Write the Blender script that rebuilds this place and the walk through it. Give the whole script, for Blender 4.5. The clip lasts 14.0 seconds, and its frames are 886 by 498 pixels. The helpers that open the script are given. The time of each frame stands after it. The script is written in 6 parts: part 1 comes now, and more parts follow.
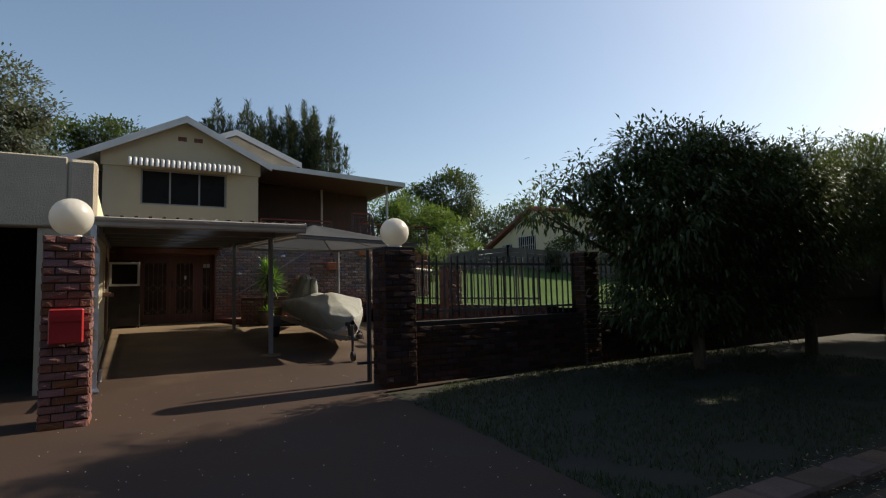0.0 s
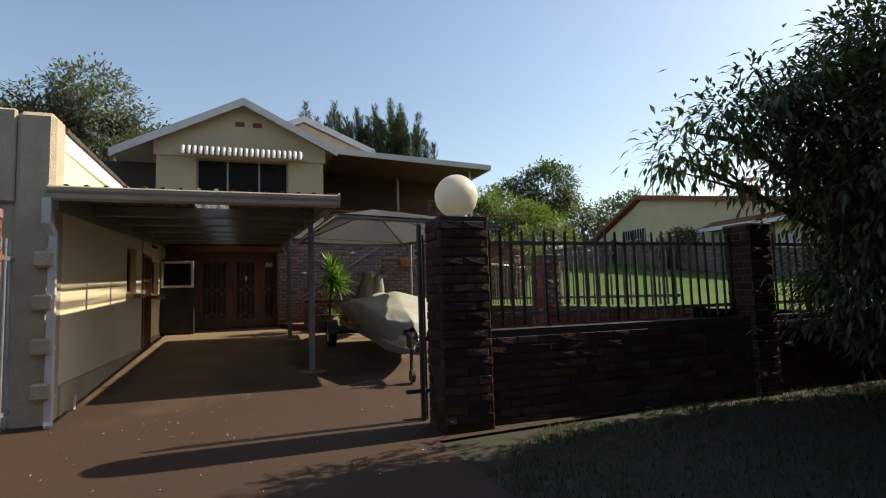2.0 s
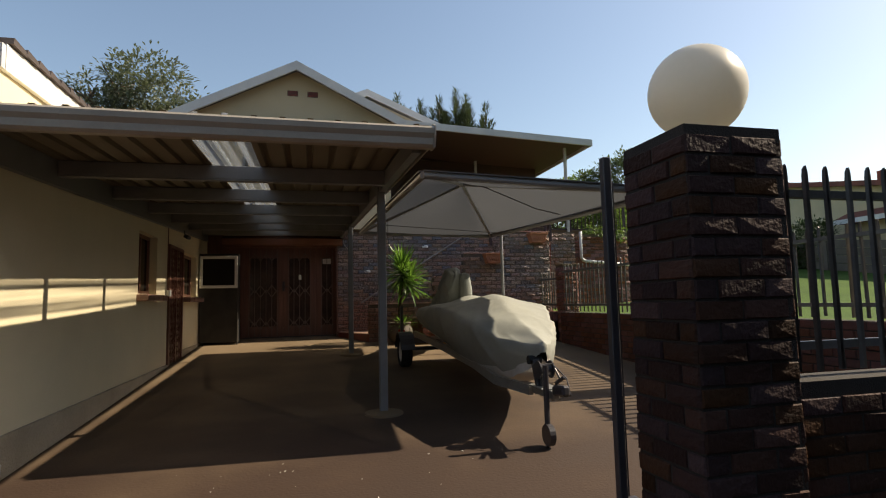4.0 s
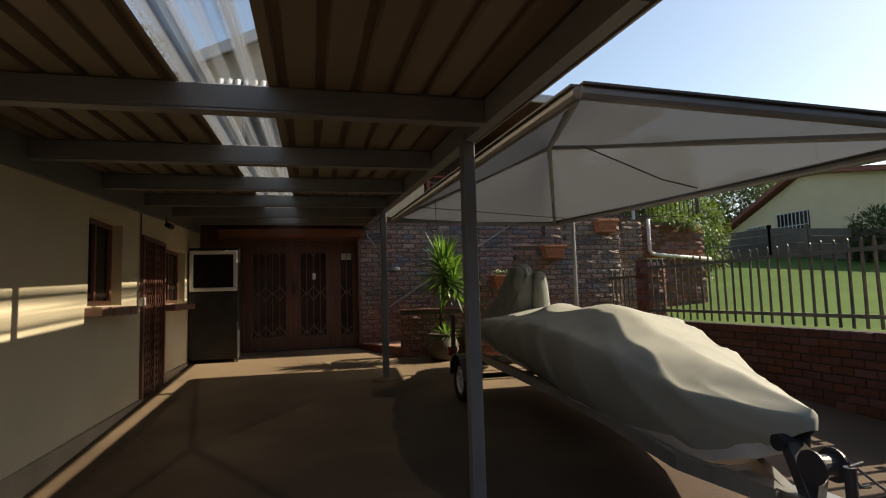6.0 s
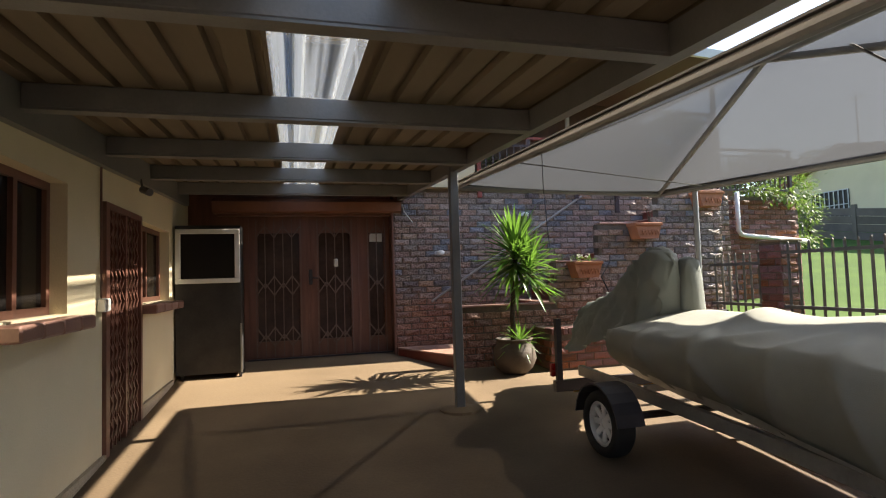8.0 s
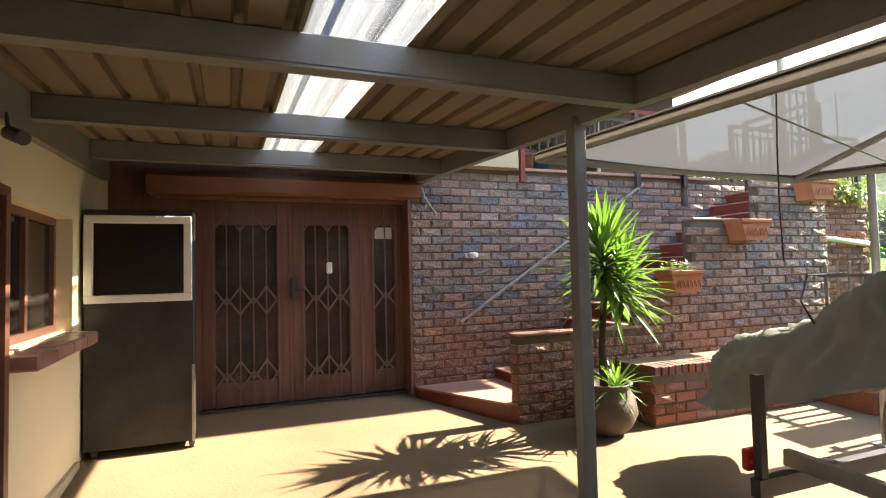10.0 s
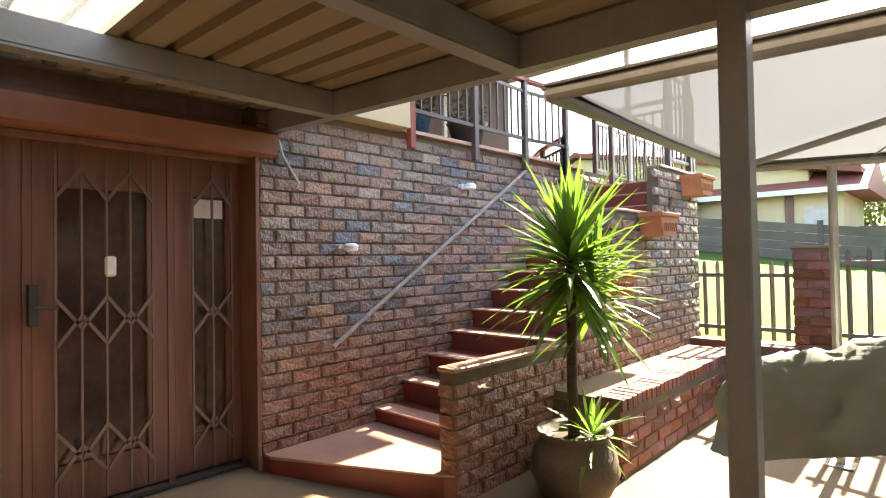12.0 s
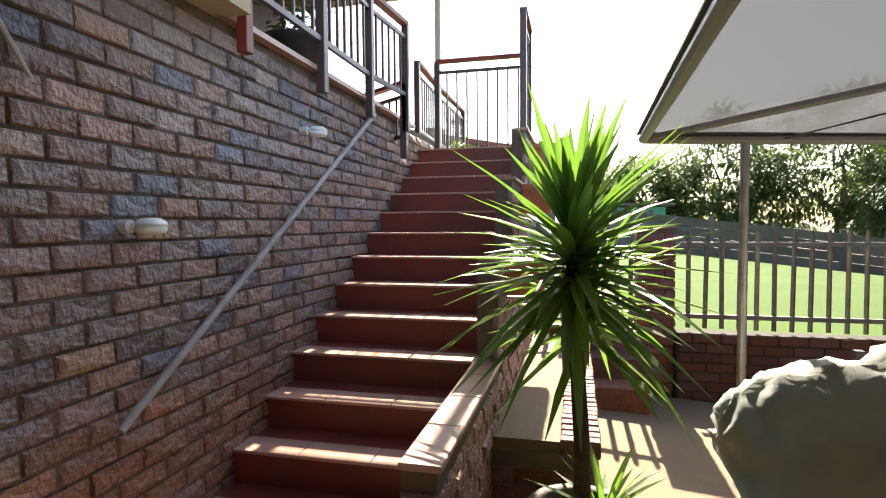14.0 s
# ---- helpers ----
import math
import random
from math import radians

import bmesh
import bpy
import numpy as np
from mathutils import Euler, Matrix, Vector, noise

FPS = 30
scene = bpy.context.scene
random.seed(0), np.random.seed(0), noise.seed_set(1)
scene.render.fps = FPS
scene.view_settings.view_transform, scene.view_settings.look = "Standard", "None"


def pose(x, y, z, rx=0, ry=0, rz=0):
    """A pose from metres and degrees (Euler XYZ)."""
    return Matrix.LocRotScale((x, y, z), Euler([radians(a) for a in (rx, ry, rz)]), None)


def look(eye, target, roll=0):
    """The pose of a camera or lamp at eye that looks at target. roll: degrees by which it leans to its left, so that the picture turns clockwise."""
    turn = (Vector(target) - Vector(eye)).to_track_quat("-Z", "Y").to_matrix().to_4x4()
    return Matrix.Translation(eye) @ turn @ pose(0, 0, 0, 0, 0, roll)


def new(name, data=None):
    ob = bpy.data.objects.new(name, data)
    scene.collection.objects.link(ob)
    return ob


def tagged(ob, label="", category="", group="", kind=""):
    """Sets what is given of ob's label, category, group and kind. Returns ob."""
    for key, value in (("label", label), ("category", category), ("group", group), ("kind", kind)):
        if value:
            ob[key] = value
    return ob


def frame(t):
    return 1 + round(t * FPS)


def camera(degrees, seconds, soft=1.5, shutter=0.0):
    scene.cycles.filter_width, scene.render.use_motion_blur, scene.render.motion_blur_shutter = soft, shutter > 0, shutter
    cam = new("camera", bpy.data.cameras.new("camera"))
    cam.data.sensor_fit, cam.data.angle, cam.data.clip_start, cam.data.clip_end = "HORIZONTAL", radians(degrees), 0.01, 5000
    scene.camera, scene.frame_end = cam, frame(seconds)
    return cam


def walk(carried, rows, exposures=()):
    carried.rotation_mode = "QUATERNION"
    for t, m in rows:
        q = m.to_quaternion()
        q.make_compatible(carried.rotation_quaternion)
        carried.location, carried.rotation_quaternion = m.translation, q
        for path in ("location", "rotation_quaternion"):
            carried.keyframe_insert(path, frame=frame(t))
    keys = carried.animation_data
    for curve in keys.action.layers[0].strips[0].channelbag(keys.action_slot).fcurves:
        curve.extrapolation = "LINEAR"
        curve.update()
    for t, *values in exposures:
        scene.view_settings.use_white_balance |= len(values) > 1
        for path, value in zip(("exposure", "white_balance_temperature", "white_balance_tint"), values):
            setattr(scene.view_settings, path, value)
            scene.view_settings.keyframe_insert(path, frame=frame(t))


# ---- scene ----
cam = camera(78.0, 14.0, 1.15)
PATH = [
    (0, (0.383, -0.271, 0.956), (1.389, 1.451, 1.105), -1.3),
    (0.5, (0.865, 0.314, 0.944), (1.803, 2.073, 1.1), -1.4),
    (1, (1.295, 0.896, 0.932), (2.119, 2.712, 1.091), -1.7),
    (1.5, (1.664, 1.502, 0.892), (2.411, 3.35, 1.061), -1.7),
    (2, (1.931, 2.218, 0.828), (2.619, 4.088, 1.002), -1.8),
    (2.5, (2.079, 2.922, 0.823), (2.692, 4.818, 1.002), -1.8),
    (3, (2.16, 3.712, 0.837), (2.712, 5.626, 1.018), -2.0),
    (3.2, (2.178, 4.034, 0.833), (2.698, 5.956, 1.016), -2.1),
    (5.3, (2.111, 6.923, 1.018), (2.578, 8.858, 1.209), -1.3),
    (5.5, (2.081, 7.151, 1.029), (2.55, 9.086, 1.218), -1.6),
    (6, (1.954, 7.711, 1.085), (2.426, 9.647, 1.253), -1.7),
    (6.5, (1.78, 8.273, 1.171), (2.257, 10.21, 1.313), -1.6),
    (7, (1.63, 8.883, 1.169), (2.121, 10.816, 1.317), -1.7),
    (7.5, (1.504, 9.528, 1.16), (2.011, 11.458, 1.287), -1.8),
    (8, (1.417, 10.122, 1.235), (1.945, 12.049, 1.341), -1.8),
    (8.5, (1.313, 10.737, 1.271), (1.866, 12.656, 1.379), -1.7),
    (8.7, (1.278, 10.983, 1.272), (1.845, 12.898, 1.38), -1.7),
    (10.8, (0.976, 13.474, 1.515), (1.979, 15.203, 1.565), -1.1),
    (11, (0.98, 13.684, 1.518), (2.075, 15.357, 1.563), -1.1),
    (11.5, (0.994, 14.249, 1.524), (2.251, 15.804, 1.571), -1.2),
    (12, (1.046, 14.743, 1.515), (2.497, 16.119, 1.554), -1.0),
    (12.5, (1.168, 15.275, 1.538), (2.782, 16.455, 1.557), -1.2),
    (13, (1.307, 15.745, 1.587), (3.054, 16.718, 1.546), -0.6),
    (13.5, (1.522, 16.171, 1.597), (3.392, 16.877, 1.527), -0.8),
    (14, (1.813, 16.525, 1.62), (3.754, 16.999, 1.53), -0.4),
]
EXPOSE = [(0.0, 0.28, 7250, 10), (1.0, 0.42, 7400, 10), (2.0, 0.75, 7600, 10), (3.2, 0.75, 7700, 10), (5.3, 0.6, 7900, 10), (6.0, 0.8, 7800, 10), (6.5, 1.1, 7700, 10), (7.5, 1.65, 7050, 10), (8.5, 2.3, 6950, 10), (10.8, 3.15, 7900, 10), (11.5, 3.3, 8100, 10), (12.2, 3.2, 8200, 10), (12.8, 3.0, 7900, 10), (14.0, 2.35, 7400, 10)]
walk(cam, [(t, look(eye, target, roll)) for t, eye, target, roll in PATH], EXPOSE)

# ---- sky and sun ----
SUN_EL, SUN_AZ = 38.5, 89.5
world = bpy.data.worlds.new("sky")
scene.world = world
world.use_nodes = True
wn = world.node_tree
sky = wn.nodes.new("ShaderNodeTexSky")
sky.sky_type, sky.sun_disc = "NISHITA", False
sky.sun_elevation, sky.sun_rotation = radians(SUN_EL), radians(SUN_AZ)
sky.air_density, sky.dust_density, sky.ozone_density = 1.1, 1.1, 2.8
back = wn.nodes["Background"]
back.inputs["Strength"].default_value = 0.118
wn.links.new(sky.outputs[0], back.inputs[0])
sun = new("sun", bpy.data.lights.new("sun", "SUN"))
sun.data.energy, sun.data.angle, sun.data.color = 4.6, radians(0.53), (1.0, 0.94, 0.83)
ca, sa = math.cos(radians(SUN_EL)), math.sin(radians(SUN_EL))
az = radians(SUN_AZ)
sun.matrix_world = look((40 * ca * math.sin(az), 40 * ca * math.cos(az), 40 * sa), (0, 0, 0))


# ---- materials ----
def material(name, base, rough=0.7, var=0.15, scale=3.0, fine=60.0, bump=0.15, metal=0.0, second=None, rand=0.0, spec=0.5,
             streak=(1, 1, 1), island=False, palette=None, contrast=0.5, bump_scale=1.0, stain=None):
    """A procedural surface: base colour broken at two scales, with fine relief, and a second colour in blotches."""
    m = bpy.data.materials.new(name)
    m.use_nodes = True
    nt = m.node_tree
    N, L = nt.nodes, nt.links
    b = N["Principled BSDF"]
    b.inputs["Roughness"].default_value, b.inputs["Metallic"].default_value = rough, metal
    b.inputs["Specular IOR Level"].default_value = spec
    co = N.new("ShaderNodeTexCoord")
    mp = N.new("ShaderNodeMapping")
    mp.inputs["Scale"].default_value = streak
    L.new(co.outputs["Object"], mp.inputs[0])
    n1, n2 = N.new("ShaderNodeTexNoise"), N.new("ShaderNodeTexNoise")
    n1.inputs["Scale"].default_value, n1.inputs["Detail"].default_value = scale, 6
    n2.inputs["Scale"].default_value, n2.inputs["Detail"].default_value = fine, 3
    L.new(mp.outputs[0], n1.inputs[0]), L.new(mp.outputs[0], n2.inputs[0])
    ramp = N.new("ShaderNodeValToRGB")
    lo, hi = 0.5 - 0.25 * (1 - contrast) - 0.05, 0.5 + 0.25 * (1 - contrast) + 0.05
    ramp.color_ramp.elements[0].position, ramp.color_ramp.elements[1].position = lo, hi
    c2 = second or tuple(c * (1 - 2 * var) for c in base)
    ramp.color_ramp.elements[0].color, ramp.color_ramp.elements[1].color = (*c2, 1), (*base, 1)
    L.new(n1.outputs[0], ramp.inputs[0])
    val = N.new("ShaderNodeMapRange")
    val.inputs[3].default_value, val.inputs[4].default_value = 1 - var, 1 + var
    L.new(n2.outputs[0], val.inputs[0])
    hsv = N.new("ShaderNodeHueSaturation")
    L.new(ramp.outputs[0], hsv.inputs["Color"]), L.new(val.outputs[0], hsv.inputs["Value"])
    out = hsv.outputs[0]
    if rand:
        if island:
            src = N.new("ShaderNodeNewGeometry").outputs["Random Per Island"]
        else:
            src = N.new("ShaderNodeObjectInfo").outputs["Random"]
        h2 = N.new("ShaderNodeHueSaturation")
        r1, r2, r3 = (N.new("ShaderNodeMapRange") for _ in range(3))
        wn_ = N.new("ShaderNodeTexWhiteNoise")
        wn_.noise_dimensions = "1D"
        L.new(src, wn_.inputs["W"])
        r1.inputs[3].default_value, r1.inputs[4].default_value = 1 - rand, 1 + rand
        r2.inputs[3].default_value, r2.inputs[4].default_value = 0.5 - 0.035 * rand * 2, 0.5 + 0.02 * rand * 2
        r3.inputs[3].default_value, r3.inputs[4].default_value = 1 - rand * 0.9, 1 + rand * 0.6
        L.new(src, r1.inputs[0]), L.new(wn_.outputs[0], r2.inputs[0]), L.new(wn_.outputs[0], r3.inputs[0])
        if palette:
            # each piece takes a tone of its own
            pr, mx0 = N.new("ShaderNodeValToRGB"), N.new("ShaderNodeMix")
            pr.color_ramp.interpolation = "CONSTANT"
            while len(pr.color_ramp.elements) < len(palette):
                pr.color_ramp.elements.new(0.5)
            for k, c in enumerate(palette):
                pr.color_ramp.elements[k].position, pr.color_ramp.elements[k].color = k / len(palette), (*c, 1)
            mx0.data_type = "RGBA"
            mx0.inputs[0].default_value = 0.74
            wn2 = N.new("ShaderNodeTexWhiteNoise")
            wn2.noise_dimensions = "1D"
            mul = N.new("ShaderNodeMath")
            mul.operation = "MULTIPLY"
            mul.inputs[1].default_value = 37.7
            L.new(src, mul.inputs[0]), L.new(mul.outputs[0], wn2.inputs["W"]), L.new(wn2.outputs[0], pr.inputs[0])
            L.new(out, mx0.inputs[6]), L.new(pr.outputs[0], mx0.inputs[7])
            out = mx0.outputs[2]
        L.new(out, h2.inputs["Color"]), L.new(r1.outputs[0], h2.inputs["Value"])
        L.new(r2.outputs[0], h2.inputs["Hue"]), L.new(r3.outputs[0], h2.inputs["Saturation"])
        out = h2.outputs[0]
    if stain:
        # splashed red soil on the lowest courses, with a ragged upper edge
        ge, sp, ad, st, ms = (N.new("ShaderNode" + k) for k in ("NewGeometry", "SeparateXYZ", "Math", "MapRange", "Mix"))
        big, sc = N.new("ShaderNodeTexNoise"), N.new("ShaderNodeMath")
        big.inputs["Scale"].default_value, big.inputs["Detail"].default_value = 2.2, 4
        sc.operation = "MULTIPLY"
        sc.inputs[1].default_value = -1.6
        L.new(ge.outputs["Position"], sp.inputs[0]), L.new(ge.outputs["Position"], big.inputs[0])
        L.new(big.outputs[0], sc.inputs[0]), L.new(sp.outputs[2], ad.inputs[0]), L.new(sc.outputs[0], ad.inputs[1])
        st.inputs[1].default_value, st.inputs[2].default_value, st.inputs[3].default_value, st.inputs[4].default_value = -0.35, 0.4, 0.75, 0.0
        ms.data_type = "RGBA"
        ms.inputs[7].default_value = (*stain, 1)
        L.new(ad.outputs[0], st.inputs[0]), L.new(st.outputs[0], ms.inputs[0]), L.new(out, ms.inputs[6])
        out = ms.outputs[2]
    L.new(out, b.inputs["Base Color"])
    rr = N.new("ShaderNodeMapRange")
    rr.inputs[3].default_value, rr.inputs[4].default_value = max(0.03, rough - 0.12), min(1, rough + 0.12)
    L.new(n1.outputs[0], rr.inputs[0]), L.new(rr.outputs[0], b.inputs["Roughness"])
    if bump:
        bp = N.new("ShaderNodeBump")
        bp.inputs["Strength"].default_value, bp.inputs["Distance"].default_value = bump, 0.01 * bump_scale
        mx = N.new("ShaderNodeMath")
        L.new(n1.outputs[0], mx.inputs[0]), L.new(n2.outputs[0], mx.inputs[1])
        L.new(mx.outputs[0], bp.inputs["Height"]), L.new(bp.outputs[0], b.inputs["Normal"])
    return m


def see_through(m, colour, share, clear=0.0):
    """Lets light through a thin sheet: a share of it scattered, a share of it clear."""
    nt = m.node_tree
    N, L = nt.nodes, nt.links
    b, out = N["Principled BSDF"], N["Material Output"]
    tr, mx = N.new("ShaderNodeBsdfTranslucent"), N.new("ShaderNodeMixShader")
    tr.inputs[0].default_value, mx.inputs[0].default_value = (*colour, 1), share
    L.new(b.outputs[0], mx.inputs[1]), L.new(tr.outputs[0], mx.inputs[2])
    last = mx
    if clear:
        tp, m2 = N.new("ShaderNodeBsdfTransparent"), N.new("ShaderNodeMixShader")
        m2.inputs[0].default_value = clear
        L.new(mx.outputs[0], m2.inputs[1]), L.new(tp.outputs[0], m2.inputs[2])
        last = m2
    L.new(last.outputs[0], out.inputs[0])
    return m


BRICK_TONES = [(0.26, 0.175, 0.135), (0.21, 0.125, 0.095), (0.125, 0.14, 0.175), (0.28, 0.21, 0.17), (0.125, 0.10, 0.095), (0.21, 0.165, 0.14), (0.29, 0.17, 0.125), (0.175, 0.145, 0.13), (0.24, 0.155, 0.12)]
# darker copy of beige_plaster: the gable's shade is put into its colour
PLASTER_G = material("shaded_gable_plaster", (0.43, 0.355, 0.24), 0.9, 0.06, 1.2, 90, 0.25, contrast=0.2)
PLASTER = material("beige_plaster", (0.76, 0.66, 0.46), 0.85, 0.06, 1.2, 90, 0.25, contrast=0.2)
PLASTER_OLD = material("weathered_plaster", (0.50, 0.42, 0.31), 0.9, 0.14, 1.6, 55, 0.6, second=(0.36, 0.30, 0.22), bump_scale=2.5)
CREAM = material("cream_plaster", (0.66, 0.56, 0.36), 0.85, 0.05, 1.0, 80, 0.15)
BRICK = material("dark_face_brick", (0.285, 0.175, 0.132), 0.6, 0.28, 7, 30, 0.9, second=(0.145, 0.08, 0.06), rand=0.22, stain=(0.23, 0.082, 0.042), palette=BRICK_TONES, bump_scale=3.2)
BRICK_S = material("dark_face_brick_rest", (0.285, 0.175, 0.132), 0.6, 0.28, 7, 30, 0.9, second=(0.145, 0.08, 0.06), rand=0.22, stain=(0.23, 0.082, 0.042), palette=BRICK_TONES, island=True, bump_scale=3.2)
BRICK_R = material("red_face_brick", (0.22, 0.07, 0.042), 0.65, 0.2, 9, 70, 0.8, second=(0.14, 0.055, 0.036), rand=0.35, bump_scale=1.6)
BRICK_RS = material("red_face_brick_rest", (0.22, 0.07, 0.042), 0.65, 0.2, 9, 70, 0.8, second=(0.14, 0.055, 0.036), rand=0.35, island=True, bump_scale=1.6)
# dark brick, lowered further: shade on the street side is in the colour
BRICK_F = material("shade_dark_brick", (0.06, 0.026, 0.018), 0.7, 0.22, 6, 40, 0.7, second=(0.05, 0.026, 0.02), rand=0.4, bump_scale=1.5, spec=0.1)
BRICK_FS = material("shade_dark_brick_rest", (0.06, 0.026, 0.018), 0.7, 0.22, 6, 40, 0.7, second=(0.05, 0.026, 0.02), rand=0.4, island=True, bump_scale=1.5, spec=0.1)
# dull red wall colour, lowered again because its drive side lies in shade
BRICK_D = material("dull_red_brick", (0.12, 0.042, 0.028), 0.75, 0.2, 9, 70, 0.5, second=(0.085, 0.034, 0.024), rand=0.22, spec=0.25)
BRICK_DS = material("dull_red_brick_rest", (0.12, 0.042, 0.028), 0.75, 0.2, 9, 70, 0.5, second=(0.085, 0.034, 0.024), rand=0.22, island=True, spec=0.25)
# mortar to match, near black with the same shade put in
MORTAR_F = material("shade_dark_mortar", (0.035, 0.026, 0.02), 0.95, 0.15, 8, 120, 0.5)
MORTAR = material("mortar", (0.14, 0.105, 0.08), 0.95, 0.15, 8, 120, 0.5)
CONCRETE = material("stained_concrete", (0.205, 0.142, 0.082), 0.85, 0.14, 0.9, 45, 0.3, second=(0.14, 0.094, 0.052), contrast=0.1)
DUSTY = material("red_dusty_concrete", (0.165, 0.095, 0.046), 0.9, 0.14, 0.8, 45, 0.35, second=(0.115, 0.065, 0.032), contrast=0.1)
PAVER = material("kerb_stone", (0.14, 0.08, 0.05), 0.85, 0.2, 3, 40, 0.5, rand=0.3)
# soil here and GRASS below: the verge's tree shade is in their low colours
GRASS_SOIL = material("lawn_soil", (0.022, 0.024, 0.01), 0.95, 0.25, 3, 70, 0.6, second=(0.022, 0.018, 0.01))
LAWN = material("lawn", (0.072, 0.122, 0.028), 0.9, 0.22, 0.8, 45, 0.6, second=(0.05, 0.09, 0.02), spec=0.08)
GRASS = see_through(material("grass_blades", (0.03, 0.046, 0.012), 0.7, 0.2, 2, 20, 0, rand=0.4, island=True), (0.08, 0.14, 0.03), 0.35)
STEEL = material("grey_painted_steel", (0.215, 0.21, 0.205), 0.45, 0.1, 4, 60, 0.1, spec=0.6)
STEEL_D = material("dark_painted_steel", (0.05, 0.045, 0.05), 0.4, 0.15, 5, 60, 0.1)
RAILING = material("dark_railing_paint", (0.07, 0.045, 0.05), 0.35, 0.15, 5, 60, 0.08)
RUST_RED = material("red_oxide_paint", (0.22, 0.035, 0.022), 0.5, 0.15, 5, 60, 0.1)
GALV = material("galvanised_steel", (0.42, 0.42, 0.41), 0.42, 0.12, 6, 50, 0.05, metal=0.7)
PALISADE = material("palisade_steel", (0.15, 0.14, 0.13), 0.5, 0.2, 5, 60, 0.1, metal=0.3)
SHEET = material("tan_roof_sheet", (0.235, 0.182, 0.118), 0.6, 0.09, 1.2, 30, 0.08, second=(0.17, 0.132, 0.088), streak=(1, 0.15, 1))
CLEAR = see_through(material("translucent_sheet", (0.42, 0.45, 0.47), 0.5, 0.12, 5, 30, 0.05, second=(0.25, 0.27, 0.28), streak=(1, 0.1, 1)), (0.30, 0.32, 0.345), 0.6, 0.62)
# dirt lies in lines along the strip, so that it lets the sun through in streaks
nt = CLEAR.node_tree
co, mp, tn, mr = (nt.nodes.new("ShaderNode" + s) for s in ("TexCoord", "Mapping", "TexNoise", "MapRange"))
mp.inputs["Scale"].default_value = (13, 0.12, 1)
tn.inputs["Scale"].default_value, tn.inputs["Detail"].default_value = 1.0, 3
mr.inputs[1].default_value, mr.inputs[2].default_value, mr.inputs[3].default_value, mr.inputs[4].default_value = 0.36, 0.62, 0.22, 0.92
nt.links.new(co.outputs["Object"], mp.inputs[0]), nt.links.new(mp.outputs[0], tn.inputs[0]), nt.links.new(tn.outputs[0], mr.inputs[0])
nt.links.new(mr.outputs[0], nt.nodes["Material Output"].inputs[0].links[0].from_node.inputs[0])
NET = see_through(material("shade_net", (0.095, 0.097, 0.103), 0.85, 0.14, 0.9, 220, 0.2, second=(0.06, 0.062, 0.065), contrast=0.0), (0.078, 0.08, 0.085), 0.45, 0.03)
HEM = material("net_hem", (0.10, 0.095, 0.09), 0.8, 0.1, 4, 90, 0.2)
CANVAS = material("boat_cover_canvas", (0.33, 0.33, 0.29), 0.8, 0.06, 2.5, 240, 0.25, second=(0.24, 0.245, 0.22), contrast=0.1)
CANVAS_B = material("grey_motor_cover", (0.25, 0.26, 0.235), 0.8, 0.08, 3, 200, 0.3, second=(0.19, 0.21, 0.20))
WHITE = material("white_paint", (0.78, 0.77, 0.74), 0.45, 0.05, 3, 60, 0.08)
WHITE_W = material("worn_white_paint", (0.62, 0.61, 0.60), 0.5, 0.12, 4, 60, 0.15, second=(0.48, 0.46, 0.44))
FASCIA = material("grey_white_fascia", (0.52, 0.52, 0.52), 0.5, 0.08, 2, 50, 0.08)
GUTTER = material("gutter_paint", (0.42, 0.36, 0.29), 0.4, 0.08, 2, 50, 0.06)
BROWN = material("brown_door_paint", (0.215, 0.097, 0.07), 0.42, 0.15, 4, 50, 0.1, streak=(4, 4, 0.4))
GRILLE = material("grille_steel_paint", (0.20, 0.125, 0.10), 0.4, 0.12, 5, 60, 0.08)
SHUTTER = material("brown_shutter_box", (0.24, 0.10, 0.06), 0.5, 0.1, 3, 40, 0.08)
BLACK = material("black_board", (0.036, 0.033, 0.032), 0.5, 0.3, 4, 40, 0.1)
RED_STEP = material("red_polished_step", (0.20, 0.035, 0.022), 0.42, 0.15, 3, 60, 0.12, second=(0.14, 0.03, 0.022))
NOSE = material("worn_step_tile", (0.46, 0.27, 0.21), 0.35, 0.12, 5, 60, 0.1)
CAP = material("red_tile_cap", (0.36, 0.20, 0.16), 0.35, 0.12, 4, 60, 0.1)
TERRA = material("terracotta", (0.42, 0.16, 0.08), 0.8, 0.12, 5, 60, 0.3)
POT = material("dark_clay_pot", (0.10, 0.075, 0.055), 0.7, 0.15, 4, 50, 0.4)
SOIL = material("potting_soil", (0.06, 0.04, 0.025), 1.0, 0.3, 12, 80, 0.8)
YUCCA = see_through(material("yucca_leaf", (0.075, 0.16, 0.032), 0.4, 0.15, 3, 30, 0.05, rand=0.4, island=True, spec=0.6), (0.15, 0.30, 0.04), 0.42)
TRUNK_Y = material("yucca_trunk", (0.085, 0.055, 0.036), 0.9, 0.25, 8, 50, 0.8, streak=(1, 1, 4))
BARK = material("bark", (0.17, 0.12, 0.08), 0.95, 0.25, 6, 40, 1.0, streak=(3, 3, 0.5), bump_scale=2)
LEAF = see_through(material("tree_leaf", (0.085, 0.117, 0.045), 0.5, 0.2, 2, 20, 0, rand=0.35, island=True, spec=0.45), (0.10, 0.15, 0.03), 0.32)
LEAF_G = see_through(material("grey_green_leaf", (0.20, 0.215, 0.155), 0.6, 0.2, 2, 20, 0, rand=0.3, island=True), (0.14, 0.17, 0.08), 0.3)
